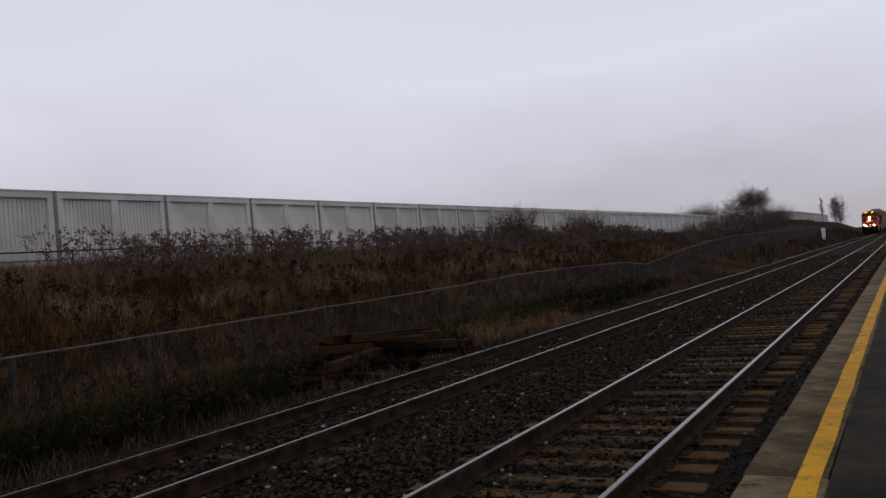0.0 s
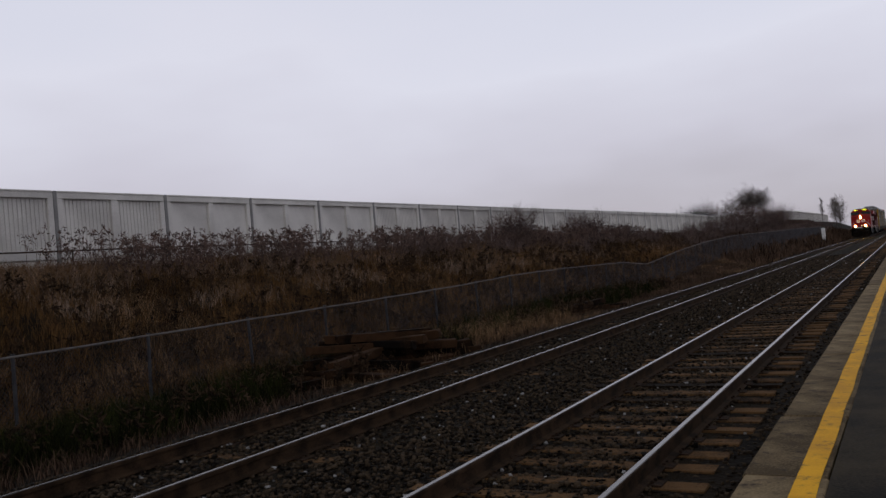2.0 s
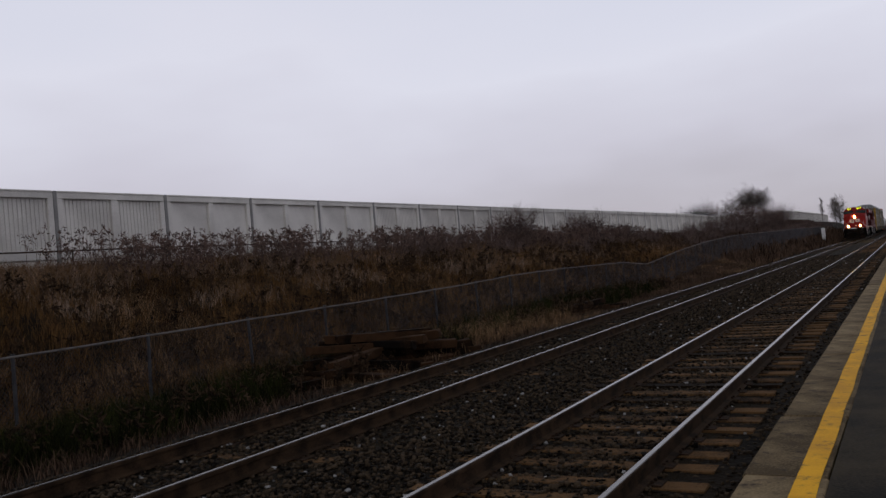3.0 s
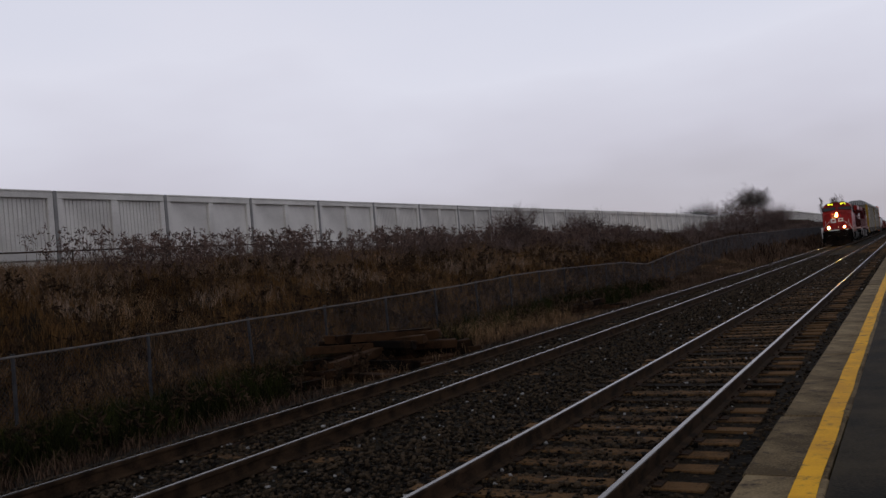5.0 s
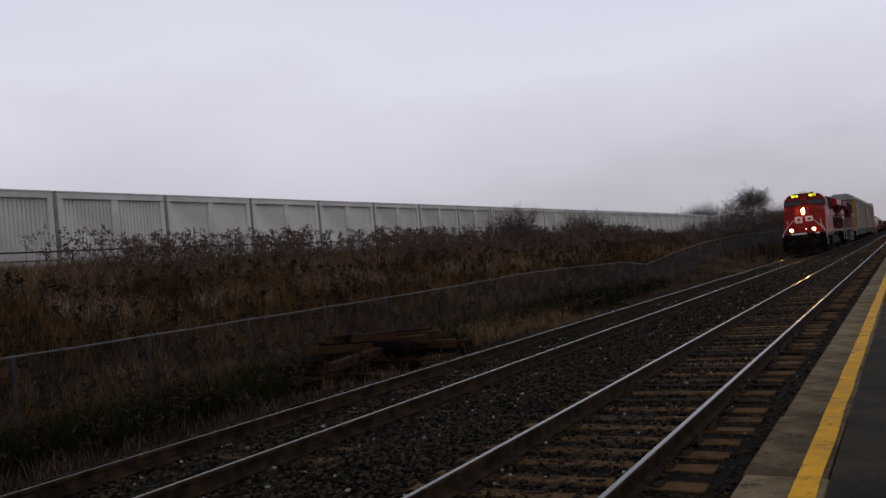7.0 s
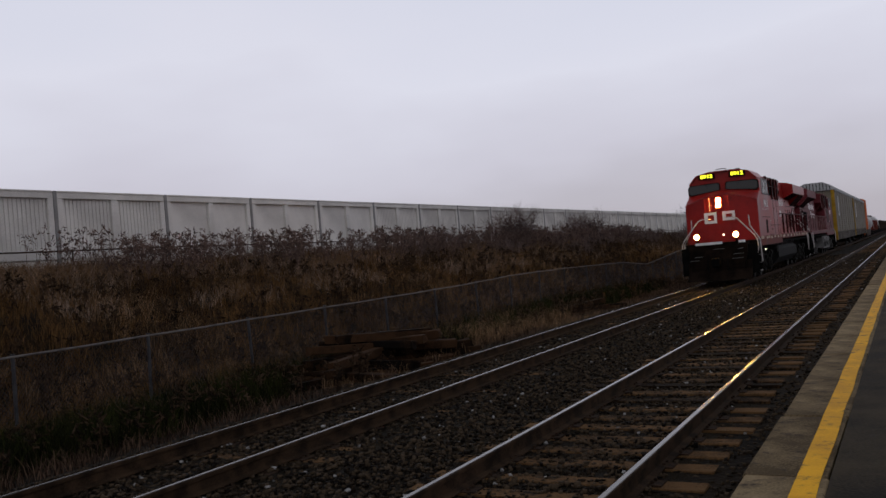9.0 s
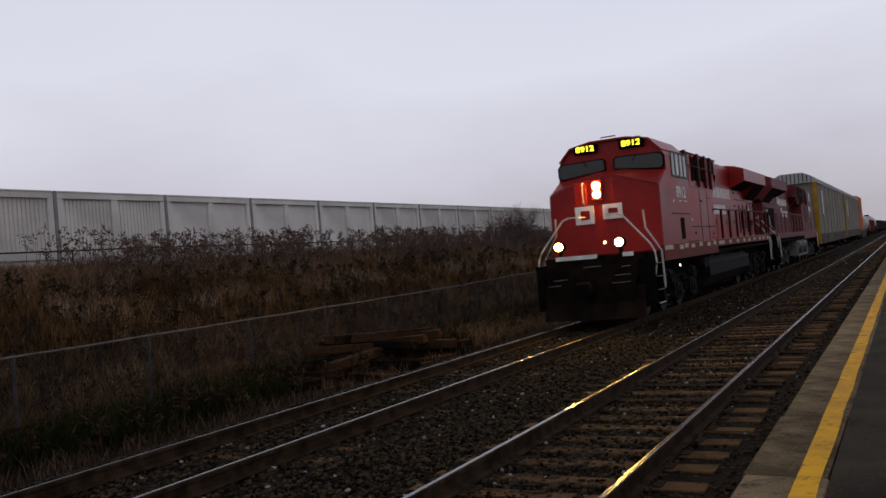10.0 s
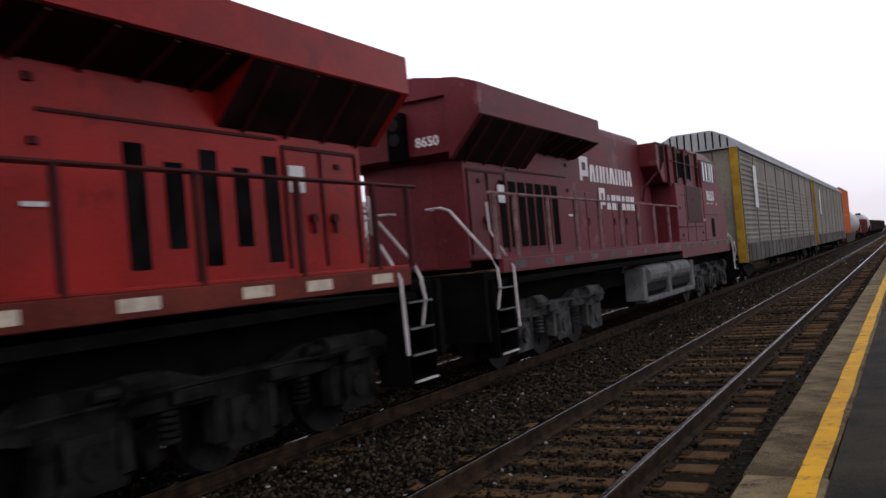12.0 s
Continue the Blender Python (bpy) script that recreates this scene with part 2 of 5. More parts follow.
def stones(name, count, area, size, material, seed, lift=0.0, clear=True):
    """Loose crushed stones: angular lumps, half sunk in the bed."""
    r = np.random.default_rng(seed)
    x0, x1, y0, y1 = area
    u = r.random(count)
    y = y0 + (y1 - y0) * u ** 1.7
    x = r.uniform(x0, x1, count)
    z = np.full(count, -0.190) + r.uniform(-0.012, 0.020, count) + lift
    z = np.where(x < -8.5, -0.19 - (-8.5 - x) * 0.25, z)
    for c in (FAR_TRACK, NEAR_TRACK):
        inside = np.abs(x - c) < 1.3
        z = np.where(inside, z - 0.008, z)
    z = np.where(x > -2.0, z - 0.03, z)
    cube = np.array([(-1, -1, -1), (1, -1, -1), (1, 1, -1), (-1, 1, -1), (-1, -1, 1), (1, -1, 1), (1, 1, 1), (-1, 1, 1)], float)
    quad = np.array([(0, 3, 2, 1), (4, 5, 6, 7), (0, 1, 5, 4), (1, 2, 6, 5), (2, 3, 7, 6), (3, 0, 4, 7)])
    shape = cube[None] * r.uniform(0.45, 1.0, (count, 8, 3)) * r.uniform(0.6, 1.3, (count, 1, 3))
    a, b = r.uniform(0, 6.28, count), r.uniform(-0.7, 0.7, count)
    ca, sa, cb, sb = np.cos(a), np.sin(a), np.cos(b), np.sin(b)
    X = shape[..., 0] * ca[:, None] - shape[..., 1] * sa[:, None]
    Y = shape[..., 0] * sa[:, None] + shape[..., 1] * ca[:, None]
    Z = shape[..., 2]
    Y, Z = Y * cb[:, None] - Z * sb[:, None], Y * sb[:, None] + Z * cb[:, None]
    s = (size * r.uniform(0.6, 1.4, count) * (1 + np.clip(y - 20, 0, 60) / 40))[:, None]
    V = np.stack([X * s + x[:, None], Y * s + y[:, None], Z * s * 0.8 + z[:, None]], -1).reshape(-1, 3)
    F = (quad[None] + (np.arange(count) * 8)[:, None, None]).reshape(-1, 4)
    return tagged(stuff_mesh(name, V, F, material), "dark crushed ballast stones" if material is STONE else "pale scattered ballast stones", "gravel", kind="stuff")


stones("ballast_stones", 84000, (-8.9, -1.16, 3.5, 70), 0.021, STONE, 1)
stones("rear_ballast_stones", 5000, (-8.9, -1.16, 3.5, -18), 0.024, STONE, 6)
stones("pale_ballast_stones", 520, (-8.6, -1.2, 4, 60), 0.020, PALE_STONE, 2, 0.014)

# ---------------------------------------------------------------- tracks
RAIL_PROFILE = [(-0.075, -0.172), (0.075, -0.172), (0.072, -0.160), (0.012, -0.146), (0.009, -0.052), (0.036, -0.040), (0.035, -0.010), (0.027, -0.004),
                (-0.027, -0.004), (-0.035, -0.010), (-0.036, -0.040), (-0.009, -0.052), (-0.012, -0.146), (-0.072, -0.160)]
HEAD_PROFILE = [(-0.027, -0.0118), (0.027, -0.0118), (0.0265, -0.003), (0.021, 0.0), (-0.021, 0.0), (-0.0265, -0.003)]


def track(name, centre, label, seed, step, first, last_single, bright, sunk=0.0):
    rnd = random.Random(seed)
    t = tagged(empty(name, pose(centre, 0, 0)), label, "railway track", "railway tracks", "structure")
    for side in (-0.7525, 0.7525):
        bm = B()
        extrude(bm, [(x + side, z) for x, z in RAIL_PROFILE], 1, -25, 640)
        rail = part("rail", bm, RAIL_RUST, t, "rusty steel rail")
        bm = B()
        extrude(bm, [(x + side, z) for x, z in HEAD_PROFILE], 1, -25, 640)
        part("rail_head", bm, bright, rail, "polished running surface")
    kinds = []
    for j in range(5):
        bm = B()
        box(bm, -1.28, 1.28, -0.112, 0.112, -0.36, -0.172, 0.012)
        for v in bm.verts:
            v.co += Vector((rnd.uniform(-0.02, 0.02), rnd.uniform(-0.012, 0.012), rnd.uniform(-0.008, 0.004)))
        ob = part("tie", bm, TIE_WOOD, t)
        kinds.append(ob)
    bm = B()
    for side in (-0.7525, 0.7525):
        box(bm, side - 0.17, side + 0.17, -0.09, 0.09, -0.176, -0.160, 0.004)
        for sx in (-0.085, 0.085):
            for sy in (-0.05, 0.05):
                box(bm, side + sx - 0.014, side + sx + 0.014, sy - 0.012, sy + 0.012, -0.16, -0.135, 0.004)
    plates = part("tie_plate", bm, PLATE_RUST, t)
    y, used, rest = first, 0, []
    while y < 330:
        jig = pose(rnd.uniform(-0.05, 0.05), y + rnd.uniform(-0.03, 0.03), rnd.uniform(-0.012, 0.006) - sunk, 0, 0, rnd.uniform(-1.2, 1.2))
        if y < last_single:
            src = kinds[used % 5]
            if used < 5:
                src.matrix_local = jig
                tie = src
            else:
                tie = share(src, t, jig)
            if -6 < y < 45:
                if plates.parent is t:
                    plates.parent = tie
                else:
                    share(plates, tie, Matrix.Identity(4))
            used += 1
        else:
            rest.append(y)
        y += step * rnd.uniform(0.96, 1.04)
    bm = B()
    for y in rest:
        box(bm, -1.28, 1.28, y - 0.112, y + 0.112, -0.36, -0.172)
    part("far_ties", bm, TIE_WOOD, t)["kind"] = "stuff"
    return t


track("near_track", NEAR_TRACK, "railway track with brown timber ties and worn bright rails", 3, 0.545, -18.05, 128, RAIL_TOP)
track("far_track", FAR_TRACK, "railway track with rusty rails on dark timber ties", 4, 0.545, -17.8, 110, RAIL_TOP, 0.022)

# ---------------------------------------------------------------- platform
PLAT_X, PLAT_Z = -1.129, 0.20


def platform():
    p = tagged(empty("platform", pose(0, 0, 0)), "low station platform of dark asphalt with concrete edge and yellow line", "platform", kind="structure")
    bm = B()
    box(bm, PLAT_X + 0.545, 9.0, -25, 330, -0.6, PLAT_Z - 0.006)
    part("asphalt_surface", bm, ASPHALT, p, "dark worn asphalt")
    kinds = []
    rnd = random.Random(8)
    for j in range(3):
        bm = B()
        box(bm, 0, 0.54, 0.006, 1.994, -0.55, 0.0, 0.014)
        for v in bm.verts:
            v.co += Vector((rnd.uniform(-0.008, 0.004), rnd.uniform(-0.003, 0.003), rnd.uniform(-0.006, 0.002)))
        kinds.append(part("coping_slab", bm, CONCRETE, p))
    for i in range(90):
        at = pose(PLAT_X + rnd.uniform(-0.008, 0.008), -8 + 2 * i, PLAT_Z + rnd.uniform(-0.004, 0.004))
        if i < 3:
            kinds[i].matrix_local = at
        else:
            share(kinds[i % 3], p, at)
    bm = B()
    box(bm, PLAT_X, PLAT_X + 0.54, 172.01, 330, -0.5, PLAT_Z)
    part("far_coping", bm, CONCRETE, p)
    # painted line with a hand-laid, slightly wavering edge
    bm = B()
    rows, n = [], 420
    for i in range(n):
        y = -10 + 0.25 * i if i < 200 else 40 + (i - 200) * 1.3
        w0, w1 = 0.012 * noise.noise((y * 0.9, 1.0, 0)), 0.012 * noise.noise((y * 0.9, 7.0, 0))
        rows.append([bm.verts.new((YL0 + w0, y, PLAT_Z + dz)) for dz in (-0.002, 0.004)] + [bm.verts.new((YL1 + w1, y, PLAT_Z + dz)) for dz in (0.004, -0.002)])
    for a, b in zip(rows, rows[1:]):
        for j in range(3):
            bm.faces.new((a[j], a[j + 1], b[j + 1], b[j]))
    part("yellow_line", bm, YELLOW, p, "worn yellow painted safety line")
    return p


YL0, YL1 = -0.785, -0.63
platform()

# ---------------------------------------------------------------- noise wall
def noise_wall():
    w = tagged(empty("noise_wall", pose(WALL_X, 0, 0)), "long pale precast concrete noise wall with grey posts on a bank", "noise wall", kind="structure")
    bay = 4.83
    y = 18.68 - 9 * bay
    bm = B()
    box(bm, -0.16, 0.135, -0.07, 0.07, -3.6, -0.004, 0.012)
    post = part("wall_post", bm, WALL_POST, w, "grey concrete post")
    kinds = []
    for ribbed in (True, False):
        bm = B()
        L = bay - 0.15
        box(bm, -0.06, -0.01, 0.0, L, -3.6, -0.02)                 # slab
        box(bm, -0.12, 0.14, 0.0, L, -0.06, 0.0, 0.01)             # cap
        box(bm, -0.06, 0.12, 0.0, L, -0.26, -0.06, 0.012)          # top rail
        box(bm, -0.06, 0.11, 0.0, L, -2.32, -2.0, 0.012)          # bottom rail
        box(bm, -0.06, 0.09, 0.0, L, -3.5, -2.38, 0.012)          # plinth
        for a, b in ((0.0, 0.2), (L / 2 - 0.13, L / 2 + 0.13), (L - 0.2, L)):
            box(bm, -0.06, 0.115, a, b, -2.0, -0.26, 0.01)        # stiles
        if ribbed:
            for a, b in ((0.2, L / 2 - 0.13), (L / 2 + 0.13, L - 0.2)):
                k = 13
                for i in range(k):
                    c = a + (b - a) * (i + 0.5) / k
                    box(bm, -0.03, 0.018, c - 0.045, c + 0.045, -2.0, -0.27)
        kinds.append(part("wall_panel", bm, WALL_PANEL, w, "ribbed concrete panel" if ribbed else "flat concrete panel"))
    i = 0
    while y < 330:
        zt = wall_top(y + bay / 2)
        m = pose(0, y, wall_top(y))
        if i == 0:
            post.matrix_local = m
        else:
            share(post, w, m)
        k = 1 if i in (10, 11, 12) else 0
        m = pose(0, y + 0.075, zt)
        if i == 0:
            kinds[0].matrix_local = m
        elif i == 10:
            kinds[1].matrix_local = m
        else:
            share(kinds[k], w, m)
        y += bay
        i += 1
    return w


noise_wall()

# ---------------------------------------------------------------- chain-link fence
def chain_link_fence():
    f = tagged(empty("chain_link_fence", pose(FENCE_X, 0, 0)), "sagging grey chain-link fence along the railway", "fence", kind="structure")
    step = 2.72
    y = 8.4 - 5 * step
    rnd = random.Random(11)
    bm = B()
    tube(bm, [(0, 0, -2.0), (0, 0, 0.02)], 0.030, 8)
    disc(bm, (0, 0, 0.03), (0, 0, 1), 0.036, 0.03, 8)
    post = part("fence_post", bm, GALV, f)
    n = 0
    while y < 150:
        z0, z1 = fence_top(y), fence_top(y + step)
        m = pose(0, y, z0, rnd.uniform(-1.5, 1.5), rnd.uniform(-1.5, 1.5), 0)
        if n == 0:
            post.matrix_local = m
        else:
            share(post, f, m)
        bm = B()
        mid = fence_top(y + step / 2) - 0.01
        tube(bm, [(0.02, y, z0), (0.02, y + step / 2, mid), (0.02, y + step, z1)], 0.020, 6)
        part("top_rail", bm, FENCE_RAIL, f)
        # woven wire: two sets of slanting wires
        gap, r, hgt = 0.075, 0.0022, 1.5
        V, F = [], []
        slant = hgt * 0.95
        k = int((step + slant) / gap)
        for way in (1, -1):
            for i in range(k):
                a = -slant + gap * i
                s0, s1 = max(0.0, -a / slant), min(1.0, (step - a) / slant)
                if s1 <= s0:
                    continue
                ends = []
                for s in (s0, s1):
                    yy = a + slant * s
                    zz = -hgt + hgt * s if way == 1 else -hgt * s
                    ends.append((0.03 + 0.002 * way, y + yy, fence_top(y + yy) + zz - 0.02))
                b0 = len(V)
                for ex, ey, ez in ends:
                    V += [(ex + r, ey, ez), (ex - r * 0.5, ey - r * 0.87, ez), (ex - r * 0.5, ey + r * 0.87, ez)]
                F += [(b0, b0 + 1, b0 + 4, b0 + 3), (b0 + 1, b0 + 2, b0 + 5, b0 + 4), (b0 + 2, b0, b0 + 3, b0 + 5)]
        stuff_mesh("wire_mesh", V, F, WIRE, f)
        y += step
        n += 1
    return f


chain_link_fence()


def pipe_rail():
    p = tagged(empty("pipe_rail", pose(WALL_X + 0.5, 0, 0)), "dark pipe rail on short posts at the foot of the wall", "rail", kind="structure")
    bm = B()
    tube(bm, [(0, -10 + 4 * i, 3.32 + 0.02 * math.sin(i * 1.7)) for i in range(32)], 0.03, 6)
    part("pipe", bm, RAIL_RUST, p)
    for i in range(25):
        y = 18.9 + 4.83 * (i - 5)
        bm = B()
        tube(bm, [(0, y, 2.2), (0, y, 3.32)], 0.03, 6)
        part("pipe_post", bm, RAIL_RUST, p)


pipe_rail()
# ---------------------------------------------------------------- train materials
RED = surface("locomotive_red_paint", (0.16, 0.0065, 0.005), (0.275, 0.011, 0.008), 0.36, scale=0.8, fine=25, bump=0.04, depth=0.003, spec=0.13,
              stain=(0.115, 0.006, 0.0045), stain_scale=1.1, stain_from=0.56)
RED_FADED = surface("faded_maroon_paint", (0.075, 0.0072, 0.0095), (0.13, 0.018, 0.024), 0.55, scale=0.7, fine=20, bump=0.06, depth=0.004, spec=0.18,
                    stain=(0.20, 0.075, 0.078), stain_scale=0.8, stain_from=0.60)
RED_DARK = surface("dark_red_ironwork", (0.025, 0.004, 0.0036), (0.05, 0.008, 0.007), 0.6, scale=3, fine=30, bump=0.05, depth=0.003, spec=0.1)
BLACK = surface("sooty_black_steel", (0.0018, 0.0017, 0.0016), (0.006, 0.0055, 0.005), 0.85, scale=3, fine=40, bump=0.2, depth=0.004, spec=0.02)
GRILLE = surface("black_grille", (0.003, 0.003, 0.003), (0.010, 0.009, 0.009), 0.9, scale=3, fine=40, bump=0.1, depth=0.004, spec=0.02)
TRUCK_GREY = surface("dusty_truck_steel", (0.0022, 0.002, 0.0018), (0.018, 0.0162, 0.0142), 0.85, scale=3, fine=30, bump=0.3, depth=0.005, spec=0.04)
DUSTY_TRUCK = surface("pale_dusty_truck_steel", (0.012, 0.011, 0.0105), (0.075, 0.070, 0.066), 0.85, scale=3, fine=30, bump=0.3, depth=0.005, spec=0.04)
SCREEN = surface("sooty_radiator_screen", (0.006, 0.0032, 0.003), (0.022, 0.008, 0.0075), 0.9, scale=2, fine=40, bump=0.3, depth=0.006, spec=0.03)
RAIL_FADED = surface("chalky_maroon_handrail", (0.10, 0.05, 0.05), (0.22, 0.13, 0.13), 0.7, scale=4, fine=30, bump=0.05, depth=0.002)
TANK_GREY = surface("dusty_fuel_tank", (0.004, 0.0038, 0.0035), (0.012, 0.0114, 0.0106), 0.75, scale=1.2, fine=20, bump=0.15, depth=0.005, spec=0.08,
                    stain=(0.007, 0.0064, 0.0058), stain_scale=1.3, stain_from=0.58)
PALE_GREY = surface("pale_grey_reservoir", (0.07, 0.067, 0.065), (0.15, 0.145, 0.14), 0.7, scale=2, fine=25, bump=0.1, depth=0.004)
PILOT = surface("rusty_brown_pilot_steel", (0.003, 0.002, 0.0015), (0.013, 0.008, 0.0056), 0.85, scale=2.5, fine=30, bump=0.2, depth=0.004, spec=0.03)
SILL_RED = surface("dusty_red_sill_paint", (0.07, 0.01, 0.006), (0.14, 0.024, 0.014), 0.6, scale=1.2, fine=25, bump=0.06, depth=0.004, spec=0.12)
STRIPE_TAN = surface("dusty_reflective_stripe", (0.36, 0.29, 0.22), (0.55, 0.46, 0.36), 0.6, scale=4, fine=30, bump=0.0)
WHITE = surface("dirty_white_paint", (0.48, 0.47, 0.45), (0.70, 0.69, 0.67), 0.6, scale=3, fine=30, bump=0.05, depth=0.002)
RAILING_WHITE = surface("white_handrail", (0.33, 0.295, 0.28), (0.5, 0.455, 0.435), 0.6, scale=4, fine=30, bump=0.05, depth=0.002)
LETTER_WHITE = surface("lettering_white", (0.58, 0.53, 0.51), (0.78, 0.73, 0.71), 0.6, scale=2, fine=20, bump=0.0)
GLASS = glassy("dark_cab_glass", (0.012, 0.014, 0.015), 0.06)
STEEL_WHEEL = surface("wheel_steel", (0.008, 0.0074, 0.007), (0.03, 0.027, 0.025), 0.6, metal=0.5, scale=4, fine=30, bump=0.1, depth=0.003)
HEADLIGHT = glow("headlight_lens", (1.0, 0.50, 0.075), 420.0)
BOARD_GLOW = glow("number_board_lit_digits", (1.0, 0.90, 0.03), 2.2)
STEP_GLOW = glow("step_light_lens", (1.0, 0.86, 0.55), 3.0)
SILVER = surface("galvanised_autorack_sheet", (0.115, 0.1, 0.077), (0.205, 0.182, 0.145), 0.6, metal=0.25, scale=0.6, fine=12, bump=0.08, depth=0.004,
                 stain=(0.085, 0.074, 0.062), stain_scale=0.7, stain_from=0.57)
ROOF_PALE = surface("pale_autorack_roof", (0.26, 0.26, 0.26), (0.36, 0.36, 0.355), 0.6, scale=0.8, fine=12, bump=0.05, depth=0.004)
SKIRT_GREY = surface("grimy_side_sill", (0.05, 0.044, 0.039), (0.12, 0.106, 0.094), 0.8, scale=1.0, fine=12, bump=0.1, depth=0.004)
ACID_YELLOW = surface("autorack_yellow_paint", (0.2, 0.11, 0.011), (0.32, 0.185, 0.02), 0.6, scale=1.5, fine=15, bump=0.05, depth=0.004,
                      stain=(0.14, 0.085, 0.03), stain_scale=1.6, stain_from=0.58)
ORANGE = surface("orange_container_paint", (0.36, 0.07, 0.01), (0.5, 0.11, 0.017), 0.6, scale=0.8, fine=12, bump=0.05, depth=0.004)
TANK_WHITE = surface("white_tank_paint", (0.28, 0.275, 0.27), (0.4, 0.39, 0.385), 0.5, scale=0.8, fine=12, bump=0.05, depth=0.004)
FREIGHT_RED = surface("oxide_red_paint", (0.09, 0.02, 0.015), (0.15, 0.035, 0.025), 0.7, scale=0.8, fine=12, bump=0.05, depth=0.004)
FREIGHT_BROWN = surface("brown_gondola_paint", (0.02, 0.014, 0.011), (0.05, 0.035, 0.027), 0.8, scale=0.8, fine=12, bump=0.08, depth=0.004)

WHEELS = []          # (wheelset, radius, position on its vehicle)


def wheelset(thing, y, r):
    bm = B()
    for s in (-0.7525, 0.7525):
        disc(bm, (s, 0, 0), (1, 0, 0), r, 0.13, 24)
        disc(bm, (s - math.copysign(0.05, s), 0, 0), (1, 0, 0), r + 0.026, 0.03, 24)
        for k in range(5):
            a = 2 * math.pi * k / 5
            disc(bm, (s + math.copysign(0.068, s), r * 0.55 * math.cos(a), r * 0.55 * math.sin(a)), (1, 0, 0), r * 0.13, 0.02, 8)
    disc(bm, (0, 0, 0), (1, 0, 0), 0.09, 2.0, 10)
    w = part("wheelset", bm, STEEL_WHEEL, thing, "steel wheels on one axle", place=pose(0, y, r))
    WHEELS.append((w, r, y))
    return w


def words(name, text, size, material, parent, place, thick=0.004):
    c = bpy.data.curves.new(name, "FONT")
    c.body, c.size, c.extrude, c.align_x, c.align_y = text, size, thick, "CENTER", "CENTER"
    c.offset = size * 0.022
    c.materials.append(material)
    o = new(name, c)
    o.parent, o.matrix_local = parent, place
    return o


def letter_blocks(parent, x, y0, y1, z0, z1, count, tall, way=1, name="lettering_block"):
    """A painted word as plain blocks, the first one taller."""
    w = (y1 - y0) / (count + 0.35)
    y = y0
    for i in range(count):
        wide = w * (1.35 if i == 0 else 1.0)
        bm = B()
        top = z1 + (tall if i == 0 else 0.0)
        a, b = y + 0.05, y + wide - 0.05
        if i == 0:          # a hollow block
            box(bm, 0, 0.004, a, a + 0.15, z0, top)
            box(bm, 0, 0.004, b - 0.13, b, z0 + 0.10, top)
            box(bm, 0, 0.004, a + 0.15, b - 0.13, top - 0.12, top)
            box(bm, 0, 0.004, a + 0.15, b - 0.13, z0 + 0.10, z0 + 0.22)
        else:               # pairs of strokes, every third one leaning together
            tip = 0.07 if i % 3 == 1 else 0.0
            for e, f, d in ((a - 0.01, a + 0.125, tip), (b - 0.125, b + 0.01, -tip)):
                extrude(bm, [(e, z0), (f, z0), (f + d, z1), (e + d, z1)], 0, 0, 0.004)
        if way < 0:
            for v in bm.verts:
                v.co.y = y0 + y1 - v.co.y
        part(name, bm, LETTER_WHITE, parent, place=pose(x, 0, 0))
        y += wide


